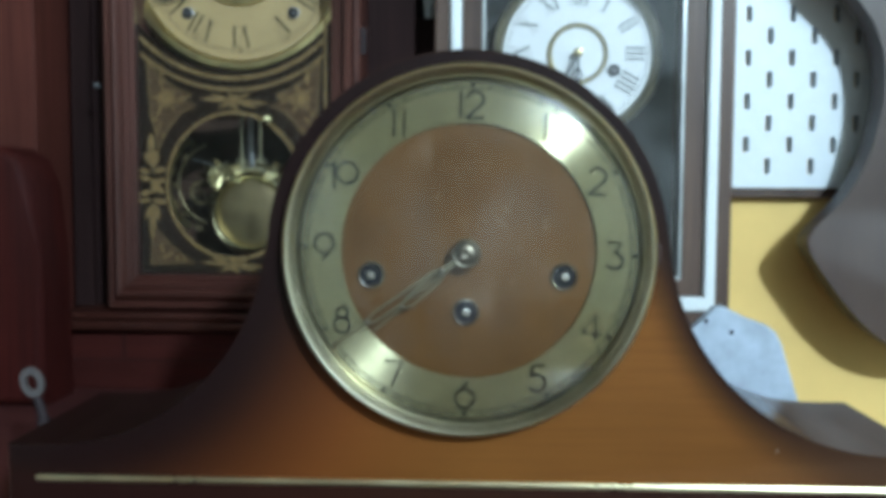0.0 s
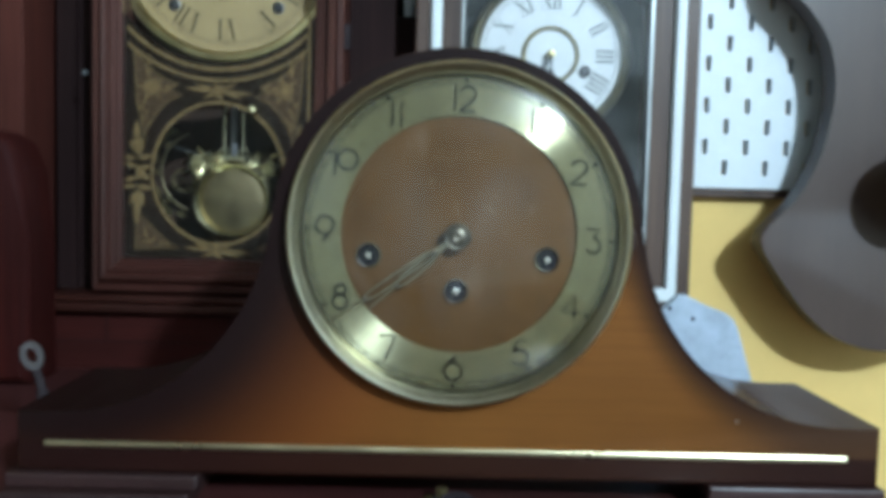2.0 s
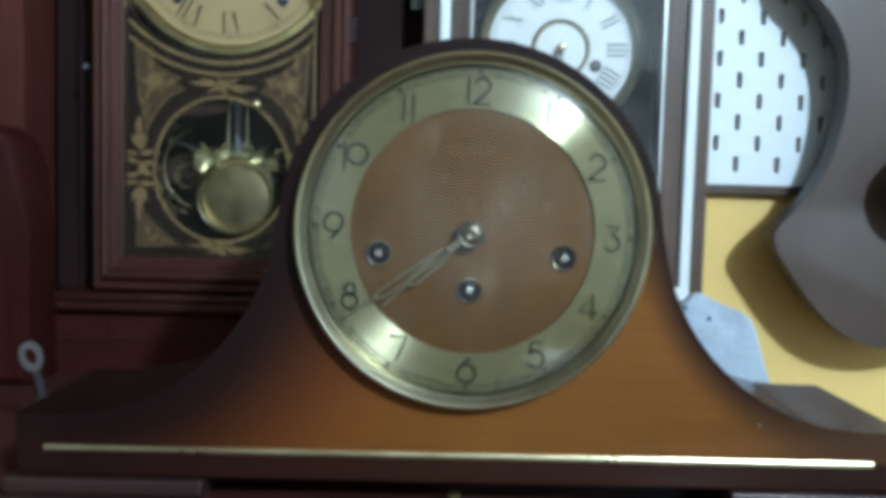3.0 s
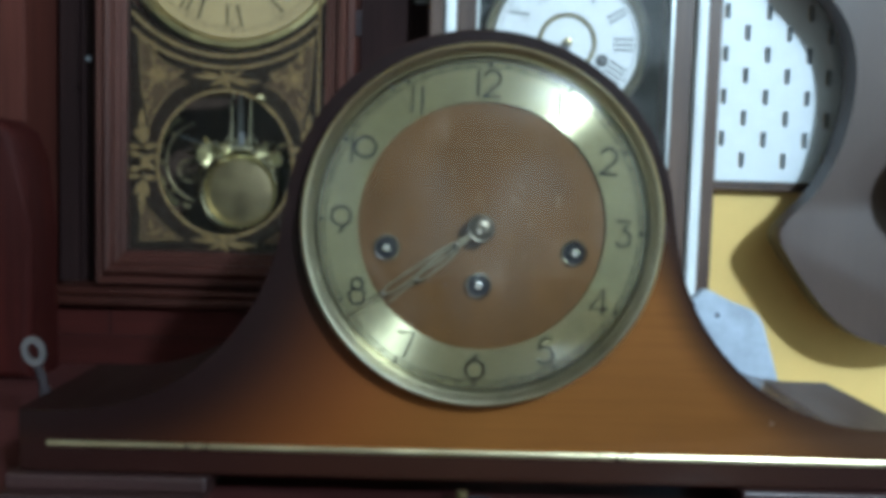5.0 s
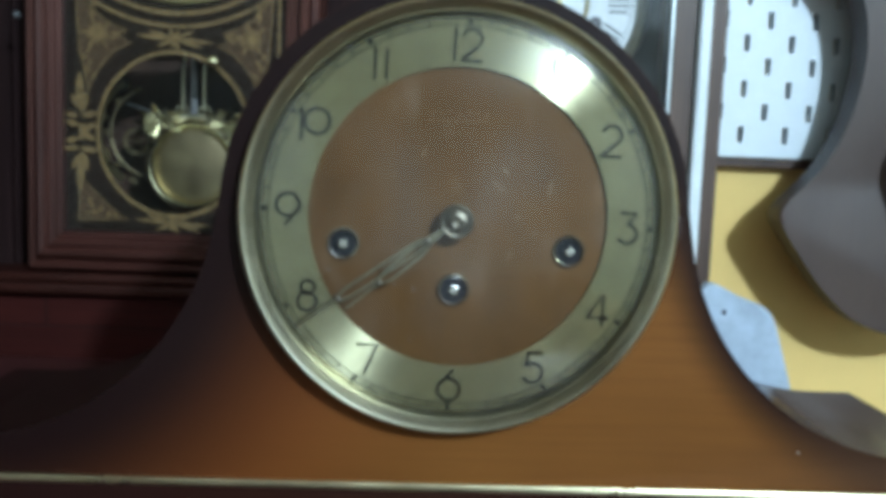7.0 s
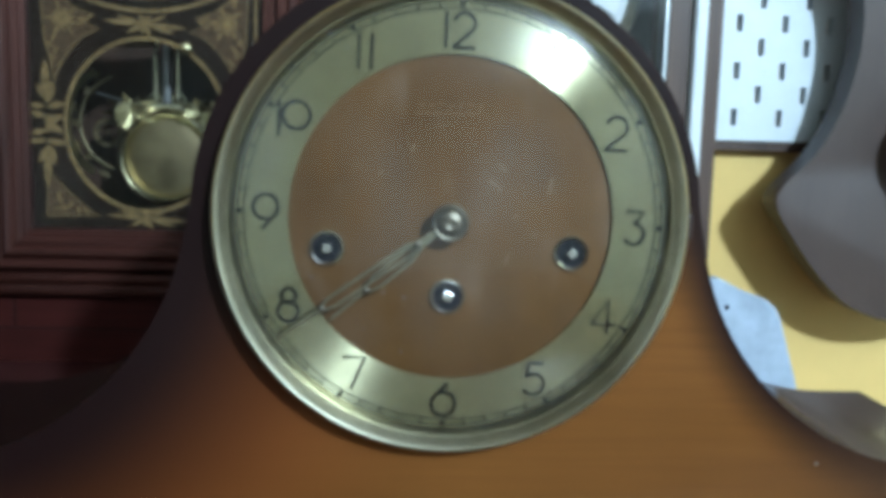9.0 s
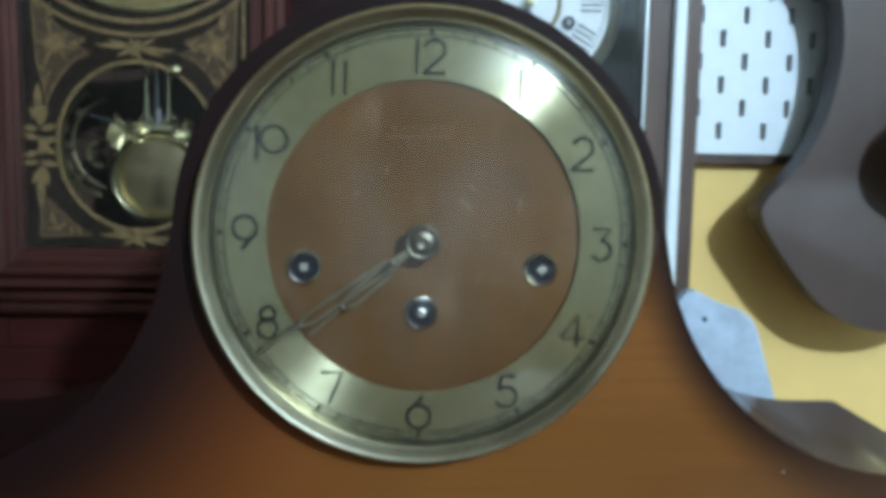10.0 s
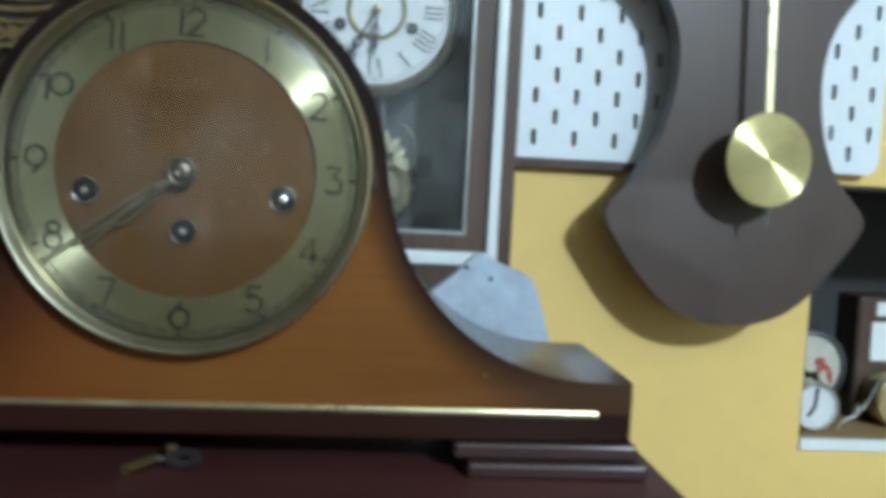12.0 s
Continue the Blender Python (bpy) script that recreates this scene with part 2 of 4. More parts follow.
M_NICHE = paint("black_niche_paint", (0.030, 0.032, 0.034), 0.7, 0.2, 12, 0.05)
M_PALEWOOD = wood("pale_shelf_wood", (0.30, 0.19, 0.09), (0.45, 0.30, 0.15), "x", (0.5, 0.6), 0.0)
M_KEY = paint("grey_key_steel", (0.095, 0.084, 0.084), 0.55, 0.3, 90, 0.06, 0.2)
M_KEYDARK = paint("dark_key_steel", (0.030, 0.023, 0.025), 0.6, 0.3, 90, 0.06, 0.2)
M_GREYRIM = paint("grey_rim_metal", (0.09, 0.095, 0.10), 0.45, 0.3, 60, 0.05, 0.4)
M_PALEFACE = paint("pale_dial_print", (0.52, 0.50, 0.42), 0.5, 0.15, 60, 0.02)
M_REDPAINT = paint("red_print", (0.36, 0.06, 0.05), 0.5, 0.2, 60, 0.03)
M_PLASTER = paint("room_plaster", (0.485, 0.485, 0.445), 0.85, 0.06, 3, 0.1)
M_FLOOR = wood("floor_boards", (0.10, 0.055, 0.03), (0.20, 0.11, 0.06), "y", (0.45, 0.6), 0.1, 6)
# films hold specks and smears plus painted haze, densest on door_glass
M_GLASS = pane("clock_glass", 0.06, (0.0, 0.048), 0.13)
M_DOORGLASS = pane("door_glass", 0.05, (0.035, 0.085))
M_OLDGLASS = pane("old_door_glass", 0.030, (0.0, 0.003))
for m in (M_BLACK, M_GOLD, M_GOLDDIM, M_HOLE, M_INK, M_KEYDARK, M_DARK, M_LOWER, M_RED, M_POST, M_RAIL):
    m.node_tree.nodes["Principled BSDF"].inputs["Specular IOR Level"].default_value = 0.08


# ---------------------------------------------------------------- mesh tools
def thing(name, at, label, category, group=""):
    ob = new(name)
    ob.location = at
    ob.empty_display_size = 0.02
    return tagged(ob, label, category, group)


def part(name, bm, mat, parent=None, label="", smooth=False, shadow=True):
    me = bpy.data.meshes.new(name)
    bmesh.ops.recalc_face_normals(bm, faces=bm.faces[:])
    bm.to_mesh(me)
    bm.free()
    me.materials.append(mat)
    if smooth:
        for f in me.polygons:
            f.use_smooth = True
        me.set_sharp_from_angle(angle=radians(38))
    ob = new(name, me)
    if parent is not None:
        ob.parent = parent
        if parent.type == "EMPTY":
            ob.matrix_parent_inverse = Matrix.Translation(-parent.location)
    ob.visible_shadow = shadow
    return tagged(ob, label)


def box(bm, x0, x1, y0, y1, z0, z1, bevel=0.0, segs=2):
    geo = bmesh.ops.create_cube(bm, size=1.0)
    for v in geo["verts"]:
        v.co = Vector((x0 + (v.co.x + 0.5) * (x1 - x0), y0 + (v.co.y + 0.5) * (y1 - y0), z0 + (v.co.z + 0.5) * (z1 - z0)))
    if bevel:
        edges = {e for v in geo["verts"] for e in v.link_edges}
        bmesh.ops.bevel(bm, geom=list(edges), offset=bevel, segments=segs, affect="EDGES", profile=0.5)
    return bm


def boxed(*a, **k):
    return box(bmesh.new(), *a, **k)


def prism(bm, outline, y0, y1, bevel=0.0, segs=3):
    """A plate with the outline (x, z), from y0 (front) to y1."""
    front = [bm.verts.new((x, y0, z)) for x, z in outline]
    back = [bm.verts.new((x, y1, z)) for x, z in outline]
    f = bm.faces.new(front)
    bm.faces.new(back[::-1])
    n = len(outline)
    for i in range(n):
        bm.faces.new((front[i], back[i], back[(i + 1) % n], front[(i + 1) % n]))
    if bevel:
        bmesh.ops.bevel(bm, geom=list(f.edges), offset=bevel, segments=segs, affect="EDGES", profile=0.5)
    return bm


def lathe(bm, profile, cx, cz, segs=96, closed=False):
    """Turns a profile of (radius, y) round the y axis through (cx, cz)."""
    rings = []
    for r, y in profile:
        if r < 1e-6:
            rings.append([bm.verts.new((cx, y, cz))])
        else:
            rings.append([bm.verts.new((cx + r * math.sin(2 * math.pi * i / segs), y, cz + r * math.cos(2 * math.pi * i / segs))) for i in range(segs)])
    pairs = list(zip(rings, rings[1:])) + ([(rings[-1], rings[0])] if closed else [])
    for a, b in pairs:
        for i in range(segs):
            j = (i + 1) % segs
            if len(a) == 1:
                bm.faces.new((a[0], b[i], b[j]))
            elif len(b) == 1:
                bm.faces.new((a[i], b[0], a[j]))
            else:
                bm.faces.new((a[i], b[i], b[j], a[j]))
    return bm


def tube(bm, pts, r, segs=10):
    """A round rod along points."""
    pts = [Vector(p) for p in pts]
    rings = []
    for i, p in enumerate(pts):
        d = (pts[min(i + 1, len(pts) - 1)] - pts[max(i - 1, 0)]).normalized()
        side = d.cross(Vector((0, 1, 0)))
        if side.length < 1e-3:
            side = d.cross(Vector((1, 0, 0)))
        side.normalize()
        up = side.cross(d)
        rings.append([bm.verts.new(p + r * (math.cos(2 * math.pi * k / segs) * side + math.sin(2 * math.pi * k / segs) * up)) for k in range(segs)])
    for a, b in zip(rings, rings[1:]):
        for k in range(segs):
            bm.faces.new((a[k], b[k], b[(k + 1) % segs], a[(k + 1) % segs]))
    bm.faces.new(rings[0][::-1])
    bm.faces.new(rings[-1])
    return bm


def ribbon(bm, pts, w, y, thick=0.0002, closed=False):
    """A raised printed line through points (x, z), w wide, in the plane y."""
    pts = [Vector((p[0], 0, p[1])) for p in pts]
    n = len(pts)
    quads = []
    for i, p in enumerate(pts):
        if closed:
            d = pts[(i + 1) % n] - pts[i - 1]
        else:
            d = pts[min(i + 1, n - 1)] - pts[max(i - 1, 0)]
        d.normalize()
        s = Vector((d.z, 0, -d.x)) * (w / 2)
        ring = []
        for q, yy in ((p - s, y + thick), (p - s, y), (p + s, y), (p + s, y + thick)):
            ring.append(bm.verts.new((q.x, yy, q.z)))
        quads.append(ring)
    pairs = list(zip(quads, quads[1:])) + ([(quads[-1], quads[0])] if closed else [])
    for a, b in pairs:
        for k in range(3):
            bm.faces.new((a[k], b[k], b[k + 1], a[k + 1]))
    if not closed:
        bm.faces.new(quads[0])
        bm.faces.new(quads[-1][::-1])
    return bm


def arc(cx, cz, r, a0, a1, n=24, rz=None):
    rz = r if rz is None else rz
    return [(cx + r * math.cos(radians(a0 + (a1 - a0) * i / n)), cz + rz * math.sin(radians(a0 + (a1 - a0) * i / n))) for i in range(n + 1)]


DIGITS = {
    "0": [arc(0, 0.60, 0.39, 0, 360, 28)],
    "1": [[(0, 0), (0, 1)]],
    "2": [arc(0, 0.70, 0.30, 165, -38, 18) + [(-0.32, 0.02)], [(-0.34, 0.03), (0.34, 0.03)]],
    "3": [[(-0.26, 0.97), (0.26, 0.97), (0.0, 0.60)], arc(0, 0.30, 0.30, 92, -150, 20)],
    "4": [[(0.13, 0), (0.13, 1), (-0.36, 0.25), (0.36, 0.25)]],
    "5": [[(0.26, 0.97), (-0.18, 0.97), (-0.25, 0.52)], arc(-0.02, 0.32, 0.32, 135, -150, 20)],
    "6": [arc(0, 0.35, 0.36, 0, 360, 24), [(-0.31, 0.52), (0.12, 1.0)]],
    "7": [[(-0.32, 0.97), (0.32, 0.97), (-0.06, 0)]],
    "8": [arc(0, 0.76, 0.22, 0, 360, 20), arc(0, 0.30, 0.30, 0, 360, 24)],
    "9": [arc(0, 0.65, 0.36, 0, 360, 24), [(0.31, 0.48), (-0.08, 0.0)]],
}
WIDTH = {"1": 0.18, "0": 0.80}


def number(text, cx, cz, h, w, y):
    """Slim deco figures centred on (cx, cz)."""
    bm = bmesh.new()
    widths = [0.36 if text == "11" else WIDTH.get(c, 0.86) for c in text]
    x = -sum(widths) / 2
    for c, wd in zip(text, widths):
        for line in DIGITS[c]:
            ribbon(bm, [(cx + (x + wd / 2 + px) * h, cz + (pz - 0.5) * h) for px, pz in line], w, y)
        x += wd
    return bm


def roman(text, cx, cz, r, angle, h, thin, thick, y):
    """A Roman hour that stands on the circle of radius r, at the clockwise angle from twelve."""
    bm = bmesh.new()
    adv = {"I": 0.30, "V": 0.62, "X": 0.62}
    x = -sum(adv[c] for c in text) / 2
    a = radians(angle)
    def place(px, pz):
        u, v = px * h, r + (pz - 0.5) * h
        return (cx + u * math.cos(a) + v * math.sin(a), cz - u * math.sin(a) + v * math.cos(a))
    for c in text:
        m = x + adv[c] / 2
        if c == "I":
            strokes = [((m, 0), (m, 1), thick)]
        elif c == "V":
            strokes = [((m - 0.24, 1), (m, 0), thick), ((m + 0.24, 1), (m, 0), thin)]
        else:
            strokes = [((m - 0.24, 1), (m + 0.24, 0), thick), ((m + 0.24, 1), (m - 0.24, 0), thin)]
        for p, q, w in strokes:
            ribbon(bm, [place(*p), place(*q)], w, y)
        x += adv[c]
    lo, hi = -sum(adv[c] for c in text) / 2, sum(adv[c] for c in text) / 2
    for pz in (0.0, 1.0):
        ribbon(bm, [place(lo + 0.03, pz), place(hi - 0.03, pz)], thin * 0.8, y)
    return bm


HOURS = ("XII", "I", "II", "III", "IIII", "V", "VI", "VII", "VIII", "IX", "X", "XI")


# ---------------------------------------------------------------- the room
WALL = 0.845
NX0, NX1, NZ0, NZ1 = 0.546, 1.15, 0.959, 1.236


def structure(name, bm, mat, label):
    return tagged(part(name, bm, mat), label, "wall" if "wall" in name else name.split("_")[0], kind="structure")


bm = bmesh.new()
box(bm, -1.8, NX0, WALL, WALL + 0.4, 0, 2.45)
box(bm, NX1, 2.2, WALL, WALL + 0.4, 0, 2.45)
box(bm, NX0, NX1, WALL, WALL + 0.4, 0, NZ0)
box(bm, NX0, NX1, WALL, WALL + 0.4, NZ1, 2.45)
structure("wall_north", bm, M_YELLOW, "matt yellow painted wall with a dark recessed niche")
structure("wall_west", boxed(-1.9, -1.8, -4.0, WALL + 0.4, 0, 2.45), M_PLASTER, "plain plaster side wall of the room")
structure("wall_east", boxed(2.2, 2.3, -4.0, WALL + 0.4, 0, 2.45), M_PLASTER, "plain plaster side wall of the room")
structure("wall_south", boxed(-1.9, 2.3, -4.1, -4.0, 0, 2.45), M_PLASTER, "plain plaster wall behind the viewer")
structure("floor", boxed(-1.9, 2.3, -4.1, WALL + 0.4, -0.05, 0), M_FLOOR, "brown wooden floor")
structure("ceiling", boxed(-1.9, 2.3, -4.1, WALL + 0.4, 2.45, 2.5), M_PLASTER, "plain plaster ceiling")
bm = bmesh.new()
box(bm, NX0, NX1, WALL + 0.30, WALL + 0.399, NZ0 + 0.012, NZ1)
box(bm, NX0, NX0 + 0.003, WALL + 0.004, WALL + 0.30, NZ0 + 0.012, NZ1)
box(bm, NX0 + 0.003, NX1, WALL + 0.004, WALL + 0.30, NZ1 - 0.004, NZ1)
structure("niche_lining", bm, M_NICHE, "matt black lining of the wall niche")
structure("niche_ledge", boxed(NX0 + 0.0005, NX1, WALL - 0.003, WALL + 0.006, NZ0, NZ0 + 0.0115, bevel=0.001), M_LEDGE, "white painted ledge along the niche front")
structure("niche_shelf", boxed(NX0 + 0.003, NX1, WALL + 0.007, WALL + 0.30, NZ0, NZ0 + 0.010), M_PALEWOOD, "pale wooden shelf board inside the niche")
structure("batten", boxed(-0.163, 0.546, WALL - 0.014, WALL, 1.2375, 1.2462, bevel=0.001), M_BROWN, "narrow brown wooden batten under the pegboard")


def pegboard():
    """White board with staggered upright slots that go through it."""
    x0, x1, z0, z1 = -0.163, 0.597, 1.2465, 1.8065
    xs, zs = [x0, x1], [z0, z1]
    cols = [0.284 + 0.02 * k for k in range(-22, 16)]
    rows = [1.2665 + 0.02 * k for k in range(0, 27)]
    for c in cols:
        xs += [c - 0.0026, c + 0.0026]
    for r in rows:
        zs += [r - 0.0072, r + 0.0072]
    xs, zs = sorted(x for x in xs if x0 <= x <= x1), sorted(zs)
    bm = bmesh.new()
    grid = [[bm.verts.new((x, WALL - 0.017, z)) for z in zs] for x in xs]
    for i in range(len(xs) - 1):
        for j in range(len(zs) - 1):
            mx, mz = (xs[i] + xs[i + 1]) / 2, (zs[j] + zs[j + 1]) / 2
            cut = any(abs(mx - c) < 0.001 and abs(mz - r) < 0.001 and (k + n) % 2 == 0 for k, c in enumerate(cols) for n, r in enumerate(rows))
            if not cut:
                bm.faces.new((grid[i][j], grid[i + 1][j], grid[i + 1][j + 1], grid[i][j + 1]))
    grid[-1][0].co += Vector((-0.004, 0, 0.004))
    out = bmesh.ops.extrude_face_region(bm, geom=bm.faces[:])
    for v in out["geom"]:
        if isinstance(v, bmesh.types.BMVert):
            v.co.y += 0.010
    root = thing("pegboard", (0.217, WALL - 0.013, z0), "white perforated pegboard with staggered slots on the wall", "pegboard")
    part("board", bm, M_PEG, root)
    for x in (-0.14, 0.575):
        part("spacer", boxed(x - 0.012, x + 0.012, WALL - 0.007, WALL, z0 + 0.28, z0 + 0.31), M_WHITE, root)
    return root


pegboard()


# ---------------------------------------------------------------- cabinet
TOP = 1.10
root = thing("sideboard", (-0.35, 0.52, 0.0), "dark red mahogany sideboard that carries the clocks", "sideboard")
part("worktop", boxed(-0.95, 0.212, 0.22, WALL - 0.001, TOP - 0.026, TOP, bevel=0.0015), M_TABLE, root, "dark red polished top")
part("body", boxed(-0.93, 0.195, 0.24, WALL - 0.001, 0.0, TOP - 0.026), M_RED, root)


# ---------------------------------------------------------------- mantel clock
def mantel_clock():
    root = thing("mantel_clock", (CX, 0.385, TOP), "napoleon-hat mantel clock in shaded orange-brown veneer with brass dial", "mantel clock")
    hw, z0, zs, rc = 0.1875, 1.113, 1.139, 0.090
    right = [(hw, z0), (hw, zs)]
    right += [(0.170 + rc * math.cos(radians(a)), 1.229 + rc * math.sin(radians(a))) for a in [270 - 90 * i / 26 for i in range(24)]]
    hump = [(0.0795 * math.cos(radians(a)), CZ + 0.0795 * math.sin(radians(a))) for a in [4 + 172 * i / 60 for i in range(61)]]
    left = [(-x, z) for x, z in reversed(right)]
    outline = [(CX + x, z) for x, z in right + hump + left]
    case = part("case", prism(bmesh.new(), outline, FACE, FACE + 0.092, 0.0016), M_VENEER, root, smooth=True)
    # right shoulder coloured as lit; the left keeps dark veneer for its shade
    case.data.materials.append(M_SHOULDER_LIT)
    for f in case.data.polygons:
        if abs(f.normal.y) < 0.3 and f.normal.z > 0.2 and f.center.x > CX:
            f.material_index = 1
    part("brass_strip", boxed(CX - 0.1755, CX + 0.1728, FACE - 0.0012, FACE + 0.002, 1.1241, 1.1265, bevel=0.0005), M_STRIP, root, "thin brass inlay strip")
    for sx, x0, x1 in ((1, 0.117, 0.1915), (-1, -0.1915, -0.112)):
        bm = bmesh.new()
        box(bm, CX + x0 - (0.005 if sx > 0 else 0), CX + x1 - 0.002 + (0 if sx > 0 else 0.005), FACE - 0.004, FACE + 0.088, TOP + 0.0065, z0, 0.0012)
        box(bm, CX + x0, CX + x1 + 0.001, FACE - 0.010, FACE + 0.090, TOP, TOP + 0.0065, 0.0015)
        part("foot", bm, M_FOOT, root, "dark stepped foot")
    # dial
    part("chapter_ring", lathe(bmesh.new(), [(0.0502, FACE - 0.0022), (0.0676, FACE - 0.0022)], DX, DZ), M_RING, root, "turned brass numeral ring")
    part("dial_centre", lathe(bmesh.new(), [(0, FACE - 0.0017), (0.0502, FACE - 0.0017)], CX, CZ), M_DISC, root, "copper-brown dial centre")
    part("bezel", lathe(bmesh.new(), [(0.0731, FACE), (0.0729, 0.3328), (0.0725, 0.3302), (0.0719, 0.3287), (0.0712, 0.3282), (0.0705, 0.3287), (0.0696, 0.3301), (0.0685, 0.3320), (0.0681, 0.3325), (0.0678, 0.3322), (0.0671, 0.3337), (0.0664, 0.3357)], DX, DZ, 128), M_BEZEL, root, "rounded brass bezel", smooth=True)
    y = FACE - 0.0026
    for i in range(12):
        n = i or 12
        a = radians(30 * i)
        r = 0.0571
        bm = number(str(n), DX + r * math.sin(a), DZ + r * math.cos(a), 0.0106, 0.00095, y)
        bmesh.ops.rotate(bm, verts=bm.verts[:], cent=(DX, y, DZ), matrix=Matrix.Rotation(radians(TURN), 3, "Y"))
        part("numeral", bm, M_INK, root)
    bm = bmesh.new()
    for r in (0.0637, 0.0656):
        ribbon(bm, arc(DX, DZ, r, 0, 357.5, 143), 0.0003, y, closed=True)
    for k in range(60):
        a = radians(6 * k + TURN)
        five = k % 5 == 0
        ra, rb, w = (0.0641, 0.0660, 0.0012) if five else (0.0637, 0.0656, 0.0004)
        ribbon(bm, [(DX + ra * math.sin(a), DZ + ra * math.cos(a)), (DX + rb * math.sin(a), DZ + rb * math.cos(a))], w, y)
    part("minute_track", bm, M_INK, root)
    ribbon_bm = bmesh.new()
    for k in range(7):
        x = CX - 0.010 + 0.003 * k
        ribbon(ribbon_bm, [(x, CZ + 0.0345 + 0.0006 * (k % 3)), (x + 0.0016, CZ + 0.0360 - 0.0005 * (k % 2))], 0.0004, FACE - 0.0021)
    ribbon(ribbon_bm, [(CX - 0.0115, CZ + 0.0328), (CX + 0.0095, CZ + 0.0332)], 0.0003, FACE - 0.0021)
    for x, z, dx, dz in ((0.012, 0.013, 0.004, -0.003), (0.015, 0.018, 0.002, -0.002), (0.026, -0.004, 0.0015, 0.0002), (0.020, 0.0015, 0.0012, 0.0008), (-0.012, 0.021, 0.0008, 0.0024), (-0.022, 0.014, 0.0012, 0.0010), (0.031, 0.009, 0.0004, 0.005), (0.006, -0.014, 0.0010, -0.0004), (0.018, -0.013, 0.0006, 0.0030)):
        part("scratch", ribbon(bmesh.new(), [(CX + x, CZ + z), (CX + x + dx, CZ + z + dz)], 0.0003, FACE - 0.0019), M_SCRATCH, root)
    part("maker_mark", ribbon_bm, M_MARK, root, "faint worn mark")
    # winding holes
    for hx, hz in ((-0.0375, -0.0090), (0.0385, -0.0092), (0.0, -0.0235)):
        x, z = CX + hx, CZ + hz
        hole = part("winding_hole", lathe(bmesh.new(), [(0.0056, FACE - 0.0016), (0.0056, FACE - 0.0028), (0.0051, FACE - 0.0034), (0.0045, FACE - 0.0030), (0.0044, FACE - 0.0019)], x, z, 40), M_NICKEL, root, "nickel grommet", smooth=True)
        part("recess", lathe(bmesh.new(), [(0, FACE - 0.0019), (0.0046, FACE - 0.0019)], x, z, 32), M_HOLE, hole)
        bm = boxed(-0.0014, 0.0014, FACE - 0.0042, FACE - 0.0018, -0.0014, 0.0014, bevel=0.0003)
        bmesh.ops.rotate(bm, verts=bm.verts[:], cent=(0, 0, 0), matrix=Matrix.Rotation(radians(20 + 600 * hx), 3, "Y"))
        bmesh.ops.translate(bm, verts=bm.verts[:], vec=(x, 0, z))
        part("arbor", bm, M_NICKEL, hole, "square steel arbor")

    # hands: open blades with two rails and a thin tip
    def hand(name, angle, length, y, wide, r0, r1):
        a = radians(angle)
        def at(r, s):
            return (CX + r * math.sin(a) + s * math.cos(a), CZ + r * math.cos(a) - s * math.sin(a))
        bm = bmesh.new()
        ribbon(bm, [at(0.004, 0), at(r0, 0)], 0.0020, y, 0.0006)
        for s in (-1, 1):
            ribbon(bm, [at(r0 - 0.001, s * 0.0006), at(r0 + 0.003, s * wide), at(r1 - 0.004, s * wide), at(r1, s * 0.0007)], 0.0010, y, 0.0006)
        ribbon(bm, [at(r1 - 0.001, 0), at(length, 0)], 0.0009, y, 0.0006)
        part(name, bm, M_POINTER, root, "dull pale brass skeleton hand")
        for r in (r0, r1):
            x, z = at(r, 0)
            part("hand_bead", lathe(bmesh.new(), [(0, y - 0.0010), (0.0009, y - 0.0006), (0.0012, y)], x, z, 14), M_DULL, root, smooth=True)
    hand("hour_hand", 229.5, 0.0470, FACE - 0.0062, 0.0019, 0.0125, 0.0330)
    hand("minute_hand", 234.8, 0.0650, FACE - 0.0080, 0.0016, 0.0117, 0.0470)
    part("hand_nut", lathe(bmesh.new(), [(0.0056, FACE - 0.0070), (0.0056, FACE - 0.0086), (0.0050, FACE - 0.0090), (0.0044, FACE - 0.0088), (0.0040, FACE - 0.0094), (0.0034, FACE - 0.0104), (0.0018, FACE - 0.0110), (0.0010, FACE - 0.0106), (0, FACE - 0.0107)], CX, CZ, 40), M_DULL, root, "domed hand nut on a washer", smooth=True)
    part("hand_pipe", lathe(bmesh.new(), [(0.0034, FACE - 0.0016), (0.0034, FACE - 0.0072)], CX, CZ, 24), M_BRASS, root)
    dome = [(0.0674 * math.sin(radians(0.78 * t)) / math.sin(radians(15.6)), 0.3325 - 0.2506 * (math.cos(radians(0.78 * t)) - math.cos(radians(15.6)))) for t in range(0, 21)]
    part("glass", lathe(bmesh.new(), dome, DX, DZ, 96), M_GLASS, root, "convex clear glass", smooth=True, shadow=False)
    # bezel hinge and catch
    part("bezel_catch", boxed(DX + 0.0726, DX + 0.0748, 0.3325, 0.3378, CZ - 0.004, CZ + 0.004, bevel=0.0008), M_CASE, root)
    part("screw", lathe(bmesh.new(), [(0, FACE - 0.0004), (0.0004, FACE - 0.0003), (0.0005, FACE + 0.0004)], 0.133, 1.141, 12), M_STEEL, root)
    return root


mantel_clock()


# ---------------------------------------------------------------- clock with the stencilled glass door
LX, LZ = -0.158, 1.411


